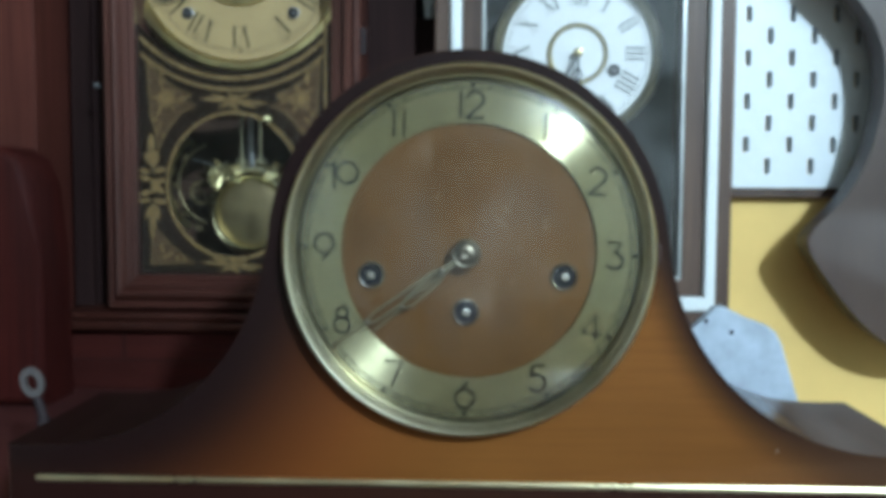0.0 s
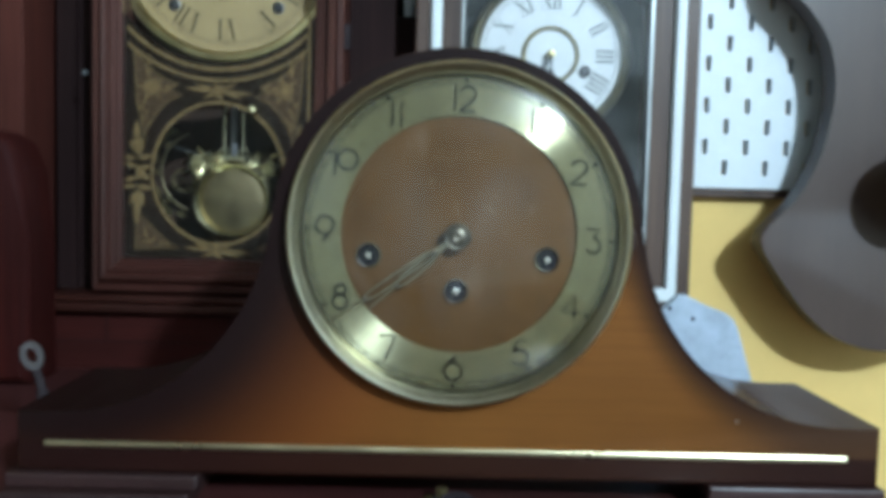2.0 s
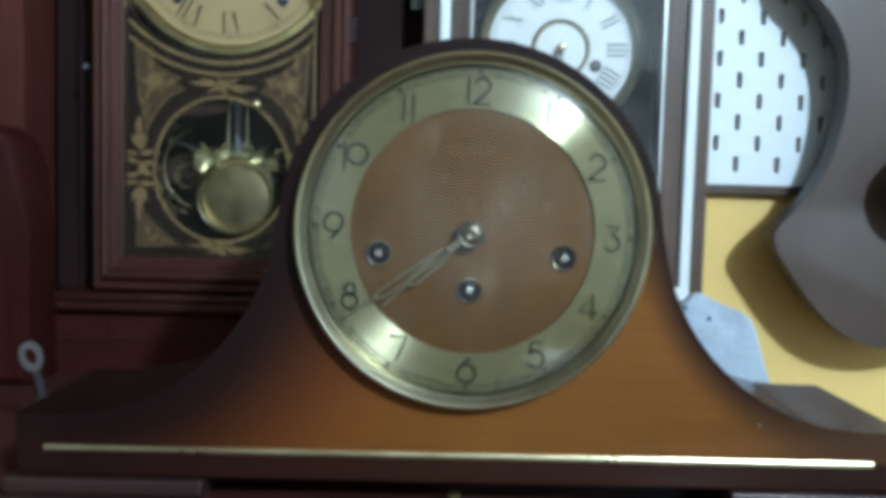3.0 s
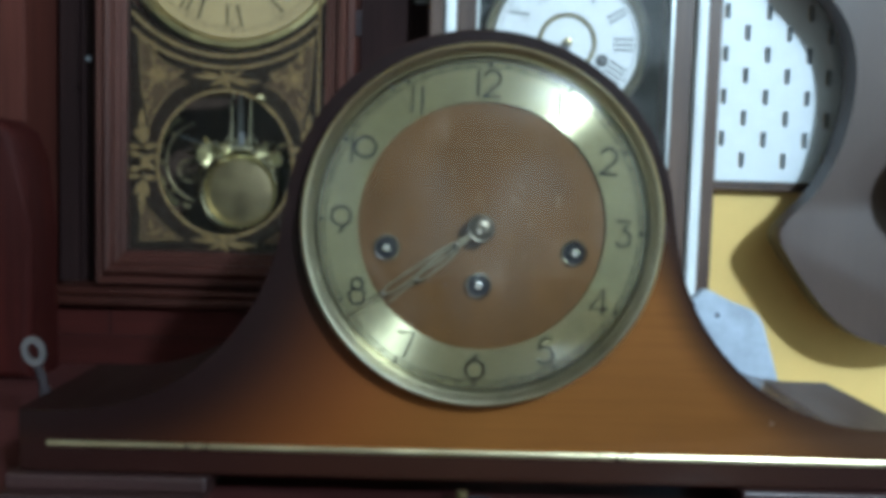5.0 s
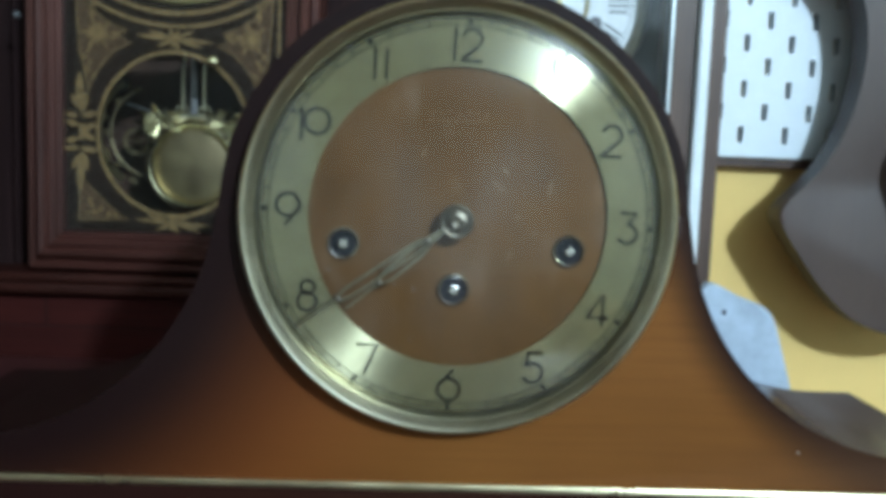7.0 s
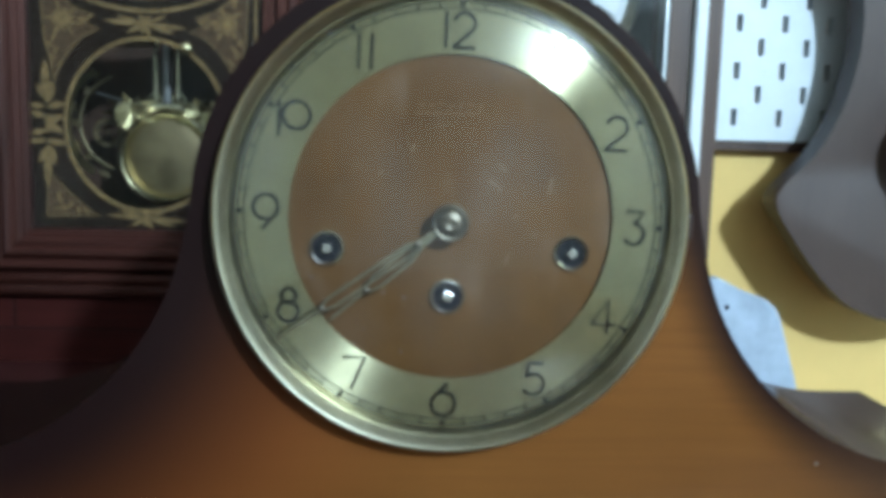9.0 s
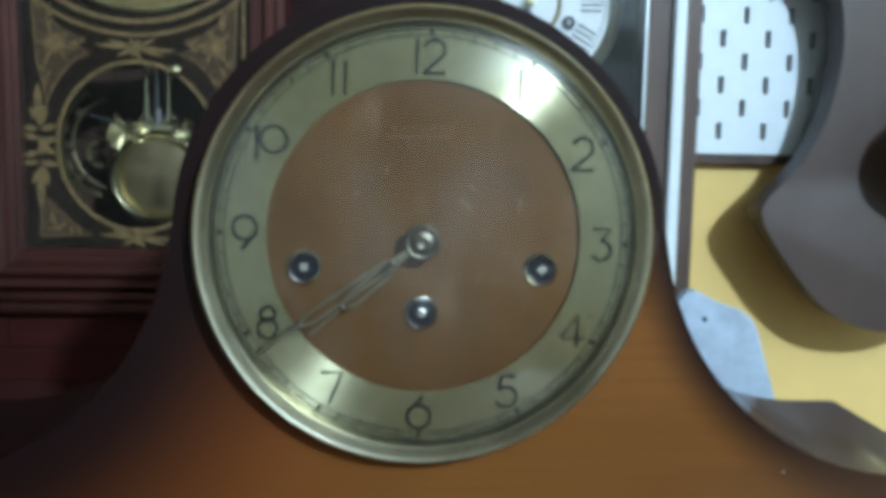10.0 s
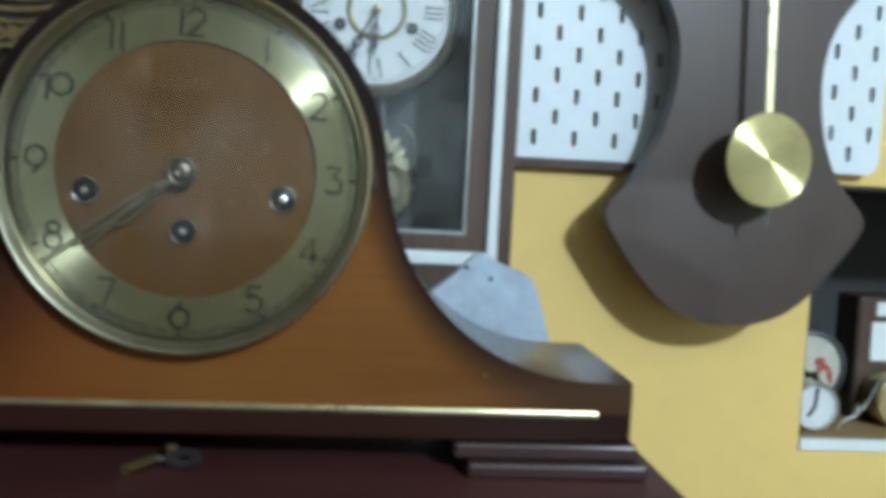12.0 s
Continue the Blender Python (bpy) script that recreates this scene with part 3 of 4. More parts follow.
def leaf(bm, x, z, length, width, angle, y):
    a = radians(angle)
    pts = []
    for i in range(9):
        t = i / 8
        w = width * math.sin(math.pi * t) ** 0.8
        pts.append((t * length, w / 2))
    pts += [(t, -w) for t, w in reversed(pts[1:-1])]
    outline = [(x + u * math.cos(a) - v * math.sin(a), z + u * math.sin(a) + v * math.cos(a)) for u, v in pts]
    y -= 0.00003 * (len(bm.faces) % 24)
    vs = [bm.verts.new((px, y, pz)) for px, pz in outline]
    bm.faces.new(vs)


def stencil_panel():
    """Black painted glass with a round window, under the dial opening."""
    bm = bmesh.new()
    x0, x1, n, y = -0.2268, -0.0872, 88, 0.6125
    cz, r, rz, rd = 1.2452, 0.0470, 0.0506, 0.0850
    for i in range(n):
        xa, xb = x0 + (x1 - x0) * i / n, x0 + (x1 - x0) * (i + 1) / n
        def spans(x):
            d = abs(x - LX)
            h = rz / r * math.sqrt(max(0, r * r - d * d))
            top = LZ - math.sqrt(max(0, rd * rd - d * d)) if d < rd else LZ
            return cz - h, cz + h, top
        a, b = spans(xa), spans(xb)
        for lo_a, hi_a, lo_b, hi_b in ((1.180, a[0], 1.180, b[0]), (a[1], a[2], b[1], b[2])):
            vs = [bm.verts.new(p) for p in ((xa, y, lo_a), (xb, y, lo_b), (xb, y, hi_b), (xa, y, hi_a))]
            bm.faces.new(vs)
    bmesh.ops.remove_doubles(bm, verts=bm.verts[:], dist=1e-5)
    return bm


def door_clock():
    root = thing("shelf_clock", (LX, 0.70, TOP), "walnut shelf clock with gold-stencilled glass door and brass pendulum", "shelf clock")
    g = 0.6105
    # case
    part("back_board", boxed(-0.284, -0.036, 0.80, WALL - 0.019, TOP, 1.62), M_DARK, root)
    part("side_panel", boxed(-0.284, -0.270, 0.635, 0.80, 1.156, 1.62), M_DARK, root)
    part("side_panel", boxed(-0.044, -0.0315, 0.651, 0.80, 1.156, 1.62), M_DARK, root)
    part("side_block", boxed(-0.0315, -0.0170, 0.653, 0.80, 1.156, 1.3700, bevel=0.001), M_DARK, root, "dark block on the case side")
    part("recess_panel", boxed(-0.270, -0.2475, 0.640, 0.650, 1.156, 1.62), M_DARK, root, "dark recessed strip beside the door")
    part("recess_panel", boxed(-0.0660, -0.0315, 0.640, 0.650, 1.156, 1.62), M_DARK, root, "dark recessed strip beside the door")
    # base
    part("base_panel", boxed(-0.276, -0.038, 0.607, 0.80, TOP, 1.1435), M_RED, root, "red-stained base panel")
    bm = bmesh.new()
    box(bm, -0.284, -0.030, 0.596, 0.80, 1.1435, 1.150, 0.002)
    box(bm, -0.280, -0.034, 0.601, 0.80, 1.150, 1.1560, 0.0025)
    part("base_moulding", bm, M_RAIL, root, "chipped base moulding", smooth=True)
    for z in (1.1205,):
        part("panel_joint", boxed(-0.275, -0.04, 0.6062, 0.6075, z, z + 0.0009), M_DARK, root)
    part("panel_joint", boxed(-0.2375, -0.2368, 0.6062, 0.6075, z, 1.1435), M_DARK, root)
    # door: moulded stiles and rail
    prof = [(0.0, 0.640), (0.0, 0.604), (0.0015, 0.602), (0.006, 0.602), (0.0072, 0.6035), (0.0080, 0.600), (0.0105, 0.598), (0.0135, 0.5985), (0.0155, 0.601), (0.0160, 0.604), (0.0205, 0.6045), (0.0212, 0.606), (0.025, 0.6065), (0.025, 0.640)]
    def moulded(place):
        bm = bmesh.new()
        ends = [[bm.verts.new(place(u, y, k)) for u, y in prof] for k in (0, 1)]
        n = len(prof)
        for i in range(n):
            bm.faces.new((ends[0][i], ends[0][(i + 1) % n], ends[1][(i + 1) % n], ends[1][i]))
        bm.faces.new(ends[0][::-1])
        bm.faces.new(ends[1])
        return bm
    part("door_stile", moulded(lambda u, y, k: (-0.2465 + 0.82 * u, y, (1.158 if k == 0 else 1.60) + (u * 0.98 if k == 0 else 0))), M_DOOR, root)
    part("door_stile", moulded(lambda u, y, k: (-0.0665 - 0.86 * u, y, (1.158 if k == 0 else 1.60) + (u * 0.98 if k == 0 else 0))), M_DOOR, root)
    part("door_rail", moulded(lambda u, y, k: (-0.2465 + 0.82 * u if k == 0 else -0.0665 - 0.86 * u, y, 1.158 + u * 0.98)), M_RAIL, root)
    part("door_rail", boxed(-0.2259, -0.0881, 0.600, 0.640, 1.56, 1.60, bevel=0.003), M_RAIL, root)
    part("door_knob", lathe(bmesh.new(), [(0, 0.5955), (0.0016, 0.596), (0.0022, 0.598), (0.0012, 0.602)], -0.2492, 1.314, 16), M_GREYRIM, root)
    for z in (1.345, 1.47):
        part("hinge", boxed(-0.0672, -0.0632, 0.602, 0.6055, z - 0.009, z + 0.009, bevel=0.0006), M_KEYDARK, root, "small dull hinge")
    part("door_pane", boxed(-0.2258, -0.0882, 0.6085, 0.6100, 1.182, 1.56), M_OLDGLASS, root, "clear glass door pane", shadow=False)
    # stencil
    panel = part("stencilled_glass", stencil_panel(), M_BLACK, root, "black painted lower glass with gold stencil")
    y = 0.6119
    def band(name, bm, mat=M_GOLD):
        return part(name, bm, mat, panel)
    band("gold_ring", ribbon(bmesh.new(), arc(LX, 1.2452, 0.0480, 0, 357, 119, 0.0516), 0.0025, y, closed=True))
    for r, w in ((0.0902, 0.0028), (0.0982, 0.0024)):
        k = math.degrees(math.acos(0.0660 / r))
        band("gold_arc", ribbon(bmesh.new(), arc(LX, LZ, r, 180 + k, 360 - k, 70), w, y))
    for s in (-1, 1):
        if s > 0:
            band("gold_line", ribbon(bmesh.new(), [(LX + s * 0.0650, 1.278), (LX + s * 0.0650, 1.362)], 0.0018, y))
        # upper corner field
        def q(x, z):
            return (LX + s * x, z)
        field = [q(0.0612, 1.3335), q(0.052, 1.3215), q(0.041, 1.3135), q(0.0295, 1.3090), q(0.0350, 1.3050), q(0.0262, 1.3015), q(0.036, 1.2975), q(0.045, 1.288), q(0.0505, 1.2785), q(0.0534, 1.270), q(0.0560, 1.284), q(0.0590, 1.295)]
        bm = bmesh.new()
        bm.faces.new([bm.verts.new((x, y + 0.0002, z)) for x, z in field])
        band("corner_field", bm, M_GOLDDIM)
        band("field_border", ribbon(bmesh.new(), field + field[:1], 0.0008, y))
        bm = bmesh.new()
        for k in range(11):
            leaf(bm, LX + s * 0.0480, 1.3065, 0.0115 if k % 2 else 0.0075, 0.0021, 360 / 11 * k + 10, y)
        for k in range(5):
            leaf(bm, LX + s * 0.0485, 1.3065, 0.0035, 0.0030, 72 * k, y)
            leaf(bm, LX + s * (0.052 + 0.001 * (k % 2)), 1.316 + 0.0022 * k, 0.006, 0.0022, 70 + 40 * (k % 2) * s, y)
            leaf(bm, LX + s * (0.0515 + 0.0008 * k), 1.2780 + 0.0040 * k, 0.0055, 0.0022, 60 + 75 * (k % 2), y)
            leaf(bm, LX + s * (0.0400 - 0.0016 * k), 1.3030 + 0.0012 * k, 0.0045, 0.0018, 30 + 140 * (k % 2), y)
        band("gold_flower", bm)
        # side ornament
        bm = bmesh.new()
        for dz, ln, an, wd in ((0.016, 0.022, 90, 0.0050), (-0.016, 0.022, 270, 0.0050), (0.012, 0.012, 62, 0.0042), (-0.012, 0.012, 298, 0.0042), (0.014, 0.011, 118, 0.0036), (-0.014, 0.011, 242, 0.0036), (0.010, 0.012, 10, 0.0040), (-0.010, 0.012, 350, 0.0040), (0.0, 0.011, 28, 0.0042), (0.0, 0.011, 332, 0.0042), (0.004, 0.010, 165, 0.0036), (-0.004, 0.010, 195, 0.0036), (0.010, 0.010, 175, 0.0034), (-0.010, 0.010, 185, 0.0034), (0.006, 0.012, 285, 0.0036), (-0.006, 0.012, 75, 0.0036), (0.020, 0.007, 35, 0.0034), (-0.020, 0.007, 325, 0.0034)):
            leaf(bm, LX + s * 0.0590, 1.2452 + dz, ln, wd, 180 - an if s > 0 else an, y)
        band("side_ornament", bm)
        # lower corner
        tri = [q(0.0600, 1.1895), q(0.0290, 1.1905), q(0.0395, 1.1975), q(0.0490, 1.2065), q(0.0590, 1.2185)]
        bm = bmesh.new()
        bm.faces.new([bm.verts.new((x, y + 0.0002, z)) for x, z in tri])
        band("corner_field", bm, M_GOLDDIM)
        band("field_border", ribbon(bmesh.new(), tri + tri[:1], 0.0007, y))
        bm = bmesh.new()
        for k in range(7):
            leaf(bm, LX + s * (0.0565 - 0.0030 * k), 1.1935 + 0.0016 * ((5 * k) % 7) * (1 - k / 8), 0.0050, 0.0020, 20 + 51 * k, y)
        band("gold_sprig", bm)
    for cz in (1.3050, 1.1893):
        bm = bmesh.new()
        for an, ln, wd in ((-4, 0.025, 0.0028), (176, 0.025, 0.0028), (24, 0.014, 0.0022), (164, 0.018, 0.0024), (-16, 0.018, 0.0024), (205, 0.013, 0.0022), (62, 0.006, 0.0026), (118, 0.007, 0.0026), (-70, 0.008, 0.0026), (248, 0.006, 0.0026)):
            leaf(bm, LX, cz, ln, wd, an, y)
        band("gold_knot", bm)
    # dial behind the door
    d = 0.634
    part("dial", lathe(bmesh.new(), [(0.020, d), (0.0750, d)], LX, LZ), M_CREAM, root, "yellowed paper dial with Roman hours")
    part("dial_bezel", lathe(bmesh.new(), [(0.0742, d - 0.001), (0.0750, d - 0.004), (0.0778, d - 0.008), (0.0815, d - 0.0075), (0.0842, d - 0.003), (0.0850, d + 0.004)], LX, LZ, 96), M_BRASS, root, "rounded brass bezel", smooth=True)
    part("dial_boss", lathe(bmesh.new(), [(0.0210, d + 0.002), (0.0225, d - 0.001), (0.0255, d - 0.0022), (0.0305, d - 0.0018), (0.0320, d - 0.0034), (0.0350, d - 0.0034), (0.0362, d - 0.0005)], LX, LZ, 64), M_BRASS, root, "brass ring round the dial opening", smooth=True)
    part("dial_opening", lathe(bmesh.new(), [(0, d + 0.003), (0.021, d + 0.003)], LX, LZ, 48), M_HOLE, root)
    for i, t in enumerate(HOURS):
        part("roman_numeral", roman(t, LX, LZ, 0.0580, 30 * i, 0.0150, 0.0003, 0.0015, d - 0.0003), M_INK, root)
    bm = bmesh.new()
    for r in (0.0672, 0.0690):
        ribbon(bm, arc(LX, LZ, r, 0, 357, 119), 0.0002, d - 0.0003, closed=True)
    for k in range(60):
        a = radians(6 * k)
        w = 0.0011 if k % 5 == 0 else 0.00025
        ribbon(bm, [(LX + 0.0672 * math.sin(a), LZ + 0.0672 * math.cos(a)), (LX + 0.0690 * math.sin(a), LZ + 0.0690 * math.cos(a))], w, d - 0.0003)
    part("minute_track", bm, M_INK, root)
    for s in (-1, 1):
        hole = part("winding_hole", lathe(bmesh.new(), [(0.0044, d), (0.0044, d - 0.0012), (0.0036, d - 0.0016), (0.0032, d - 0.0002)], LX + s * 0.0385, LZ - 0.041, 28), M_STEEL, root, smooth=True)
        part("recess", lathe(bmesh.new(), [(0, d - 0.0002), (0.0034, d - 0.0002)], LX + s * 0.0385, LZ - 0.041, 24), M_HOLE, hole)
        part("arbor", boxed(LX + s * 0.0385 - 0.001, LX + s * 0.0385 + 0.001, d - 0.0024, d, LZ - 0.042, LZ - 0.040), M_STEEL, hole)
    bm = bmesh.new()
    ribbon(bm, [(LX, LZ), (LX - 0.030, LZ - 0.022), (LX - 0.062, LZ - 0.034)], 0.0012, d - 0.006, 0.0005)
    for u, r in ((0.0405, 0.0050), (0.0500, 0.0034), (0.0320, 0.0036)):
        ribbon(bm, arc(LX - u, LZ - 0.0265 - 0.36 * (u - 0.0405), r, 0, 350, 24), 0.0011, d - 0.006, 0.0005, closed=True)
    part("minute_hand", bm, M_BLUED, root, "dark pierced hand")
    # movement and pendulum
    part("movement_board", boxed(-0.245, -0.065, 0.70, 0.71, 1.16, 1.56), M_INSIDE, root, "dark case interior")
    # coiled gong behind the round window
    bm = bmesh.new()
    ribbon(bm, arc(-0.1815, 1.2465, 0.0385, 122, 236, 40), 0.0042, 0.652, 0.0016)
    part("gong_coil", bm, M_BRASS, root, "olive brass gong coil")
    part("gong_coil", tube(bmesh.new(), [(x, 0.658, z) for x, z in arc(-0.1815, 1.2465, 0.0315, 110, 250, 40)], 0.0011, 8), M_BOBFACE, root)
    bm = bmesh.new()
    for k in range(7):
        a = 118 + 20 * k
        leaf(bm, -0.1815 + 0.0365 * math.cos(radians(a)), 1.2465 + 0.0365 * math.sin(radians(a)), 0.0085, 0.0042, a + (150 if k % 2 else 95), 0.655)
    part("gong_bracket", bm, M_BOBFACE, root, "pierced gong bracket")
    bm = lathe(bmesh.new(), [(0.0065, 0.668), (0.0095, 0.668), (0.0095, 0.670), (0.0065, 0.670)], -0.1985, 1.2400, 32, True)
    for k in range(5):
        a = radians(72 * k)
        ribbon(bm, [(-0.1985, 1.2400), (-0.1985 + 0.007 * math.sin(a), 1.2400 + 0.007 * math.cos(a))], 0.0012, 0.668, 0.001)
    part("gong_wheel", bm, M_BOBFACE, root)
    part("gong_wire", tube(bmesh.new(), [(-0.205, 0.667, 1.266), (-0.190, 0.667, 1.262), (-0.168, 0.667, 1.252)], 0.0006, 6), M_STEEL, root)
    px, pz, py = -0.1548, 1.2258, 0.650
    pend = part("pendulum", lathe(bmesh.new(), [(0, py + 0.001), (0.0240, py - 0.0005), (0.0250, py - 0.0035), (0.0264, py - 0.0062), (0.0284, py - 0.0074), (0.0306, py - 0.0062), (0.0322, py - 0.0030), (0.0330, py + 0.002), (0, py + 0.004)], px, pz, 72), M_BOBRING, root, "round brass pendulum bob", smooth=True)
    part("bob_face", lathe(bmesh.new(), [(0, py - 0.0032), (0.019, py - 0.0022), (0.0243, py - 0.0008)], px, pz, 60), M_BOBFACE, pend, smooth=True)
    for dx, r, mat in ((-0.0070, 0.0017, M_POLISH), (0.0, 0.0026, M_STEEL), (0.0072, 0.0017, M_POLISH)):
        part("pendulum_rod", tube(bmesh.new(), [(px + dx, py - 0.001, pz + 0.032), (px + dx, py, pz + 0.084)], r, 10), mat, pend)
    for s in (-1, 1):
        part("scroll", tube(bmesh.new(), [(px + s * (0.0075 + 0.004 * math.cos(radians(t))), py - 0.001, pz + 0.036 + 0.004 * math.sin(radians(t))) for t in range(0, 300, 20)], 0.0008, 6), M_POLISH, pend)
    bm = bmesh.new()
    for s in (-1, 1):
        for an, ln in ((0, 0.015), (30, 0.014), (-30, 0.017), (65, 0.011), (-60, 0.016), (-85, 0.013), (150, 0.013), (175, 0.014), (110, 0.009), (200, 0.012)):
            a = an if s > 0 else 180 - an
            x, z = px + s * 0.0215, pz + 0.0275
            r = radians(a)
            ln *= 1.35
            tip = Vector((x + ln * math.cos(r), py - 0.003, z + ln * math.sin(r)))
            nrm = Vector((-math.sin(r), 0, math.cos(r))) * 0.0034
            mid = Vector((x + 0.5 * ln * math.cos(r), py - 0.0085, z + 0.5 * ln * math.sin(r)))
            base = Vector((x, py - 0.004, z))
            v = [bm.verts.new(p) for p in (base, mid + nrm + Vector((0, 0.003, 0)), tip, mid - nrm + Vector((0, 0.003, 0)), mid)]
            for i, j in ((0, 1), (1, 2), (2, 3), (3, 0)):
                bm.faces.new((v[i], v[j], v[4]))
    part("bob_leaves", bm, M_POLISH, pend, "pressed brass leaves")
    part("bob_cap", boxed(px - 0.0165, px + 0.0165, py - 0.0045, py + 0.002, pz + 0.0245, pz + 0.0345, bevel=0.002), M_POLISH, pend)
    part("door_catch", lathe(bmesh.new(), [(0, 0.6018), (0.0018, 0.6022), (0.0032, 0.6036), (0.0038, 0.6054), (0.0030, 0.6070), (0.0016, 0.6084)], -0.1325, 1.2915, 24), M_BOBRING, root, "small polished brass knob", smooth=True)
    return root


door_clock()


# ---------------------------------------------------------------- clock with the white dial
RX, RZ = 0.086, 1.3425


def white_dial_clock():
    root = thing("wall_clock", (RX, 0.72, TOP), "dark brown cased clock with white moulding and white Roman dial", "clock")
    def frame_loop(half, zb, zt, chamfer):
        return [(RX - half, zb), (RX + half, zb), (RX + half, zt), (RX + half - chamfer, zt + chamfer), (RX - half + chamfer, zt + chamfer), (RX - half, zt)]
    def framed(outer, inner, y0, y1, bevel=0.0):
        bm = bmesh.new()
        n = len(outer)
        loops = []
        for y in (y0, y1):
            loops.append(([bm.verts.new((x, y, z)) for x, z in outer], [bm.verts.new((x, y, z)) for x, z in inner]))
        (of, inf), (ob, inb) = loops
        for i in range(n):
            j = (i + 1) % n
            bm.faces.new((of[i], of[j], inf[j], inf[i]))
            bm.faces.new((ob[j], ob[i], inb[i], inb[j]))
            bm.faces.new((of[j], of[i], ob[i], ob[j]))
            bm.faces.new((inf[i], inf[j], inb[j], inb[i]))
        if bevel:
            bm.normal_update()
            es = [e for e in bm.edges if all(abs(v.co.y - y0) < 1e-6 for v in e.verts) and any(abs(f.normal.y) < 0.5 for f in e.link_faces)]
            bmesh.ops.bevel(bm, geom=es, offset=bevel, segments=3, affect="EDGES", profile=0.5)
        return bm
    part("outer_case", framed([(RX - 0.102, TOP), (RX + 0.102, TOP), (RX + 0.102, 1.56), (RX - 0.102, 1.56)], [(RX - 0.0915, 1.1605), (RX + 0.0915, 1.1605), (RX + 0.0915, 1.50), (RX - 0.0915, 1.50)], 0.602, 0.80, 0.0015), M_BROWN, root)
    part("white_moulding", framed([(RX - 0.0914, 1.1606), (RX + 0.0914, 1.1606), (RX + 0.0914, 1.499), (RX - 0.0914, 1.499)], [(RX - 0.0835, 1.1705), (RX + 0.0835, 1.1705), (RX + 0.0835, 1.49), (RX - 0.0835, 1.49)], 0.597, 0.64, 0.0028), M_WHITE, root, "white painted half-round moulding", smooth=True)
    outer = [(RX - 0.0834, 1.1706), (RX + 0.0834, 1.1706), (RX + 0.0834, 1.380), (RX + 0.0834, 1.489), (RX - 0.0834, 1.489), (RX - 0.0834, 1.380)]
    inner = frame_loop(0.0690, 1.1825, 1.3785, 0.034)
    part("door_frame", framed(outer, inner, 0.603, 0.64, 0.001), M_BROWN, root, "dark brown door frame with clipped corners")
    part("silver_line", framed(frame_loop(0.0690, 1.1825, 1.3785, 0.034), frame_loop(0.0673, 1.1845, 1.3779, 0.0328), 0.6045, 0.62), M_SILVER, root, "thin silver line round the glass")
    part("back_board", boxed(RX - 0.09, RX + 0.09, 0.690, 0.70, 1.15, 1.50), M_NICHE, root, "black case interior")
    part("door_pane", boxed(RX - 0.0665, RX + 0.0665, 0.609, 0.6105, 1.186, 1.41), M_DOORGLASS, root, "clear glass door pane", shadow=False)
    d = 0.644
    part("dial", lathe(bmesh.new(), [(0, d), (0.0545, d)], RX, RZ), M_ENAMEL, root, "white enamel dial with Roman hours")
    part("dial_bezel", lathe(bmesh.new(), [(0.0538, d - 0.0005), (0.0546, d - 0.004), (0.0575, d - 0.007), (0.0603, d - 0.006), (0.0618, d - 0.002), (0.0622, d + 0.004)], RX, RZ, 96), M_POINTER, root, "rounded dull brass bezel", smooth=True)
    part("inner_ring", lathe(bmesh.new(), [(0.0186, d), (0.0192, d - 0.002), (0.0205, d - 0.0026), (0.0218, d - 0.002), (0.0222, d)], RX, RZ, 64), M_BRASS, root, "raised brass ring", smooth=True)
    for i, t in enumerate(HOURS):
        part("roman_numeral", roman(t, RX, RZ, 0.0415, 30 * i, 0.0130, 0.0003, 0.0013, d - 0.0003), M_INK, root)
    bm = bmesh.new()
    for r in (0.0500, 0.0512):
        ribbon(bm, arc(RX, RZ, r, 0, 357, 119), 0.0002, d - 0.0003, closed=True)
    for k in range(60):
        a = radians(6 * k)
        w = 0.0009 if k % 5 == 0 else 0.0002
        ribbon(bm, [(RX + 0.0500 * math.sin(a), RZ + 0.0500 * math.cos(a)), (RX + 0.0512 * math.sin(a), RZ + 0.0512 * math.cos(a))], w, d - 0.0003)
    part("minute_track", bm, M_INK, root)
    for s in (-1, 1):
        hole = part("winding_hole", lathe(bmesh.new(), [(0.0046, d), (0.0046, d - 0.0012), (0.0040, d - 0.0016), (0.0036, d - 0.0002)], RX + s * 0.0265, RZ - 0.0120, 28), M_STEEL, root, smooth=True)
        part("recess", lathe(bmesh.new(), [(0, d - 0.0004), (0.0040, d - 0.0004)], RX + s * 0.0265, RZ - 0.0120, 24), M_HOLE, hole)
        part("arbor", boxed(RX + s * 0.0265 - 0.001, RX + s * 0.0265 + 0.001, d - 0.0022, d - 0.0003, RZ - 0.013, RZ - 0.011), M_STEEL, hole)
    def ornate(name, angle, length, loop):
        a = radians(angle)
        def at(r, s=0.0):
            return (RX + r * math.sin(a) + s * math.cos(a), RZ + r * math.cos(a) - s * math.sin(a))
        bm = bmesh.new()
        ribbon(bm, [at(0.0), at(length)], 0.0018, d - 0.007, 0.0005)
        for s in (-1, 1):
            ribbon(bm, [at(loop - 0.006), at(loop, s * 0.0034), at(loop + 0.006, s * 0.0006), at(loop + 0.010, s * 0.0022), at(loop + 0.014)], 0.0014, d - 0.007, 0.0005)
        part(name, bm, M_BLUED, root)
    ornate("minute_hand", 208, 0.047, 0.028)
    ornate("hour_hand", 182, 0.034, 0.016)
    part("hand_nut", lathe(bmesh.new(), [(0, d - 0.010), (0.002, d - 0.0095), (0.0034, d - 0.007), (0.0034, d)], RX, RZ, 24), M_BRASS, root, smooth=True)
    # pendulum
    px, pz, py = 0.0975, 1.2125, 0.660
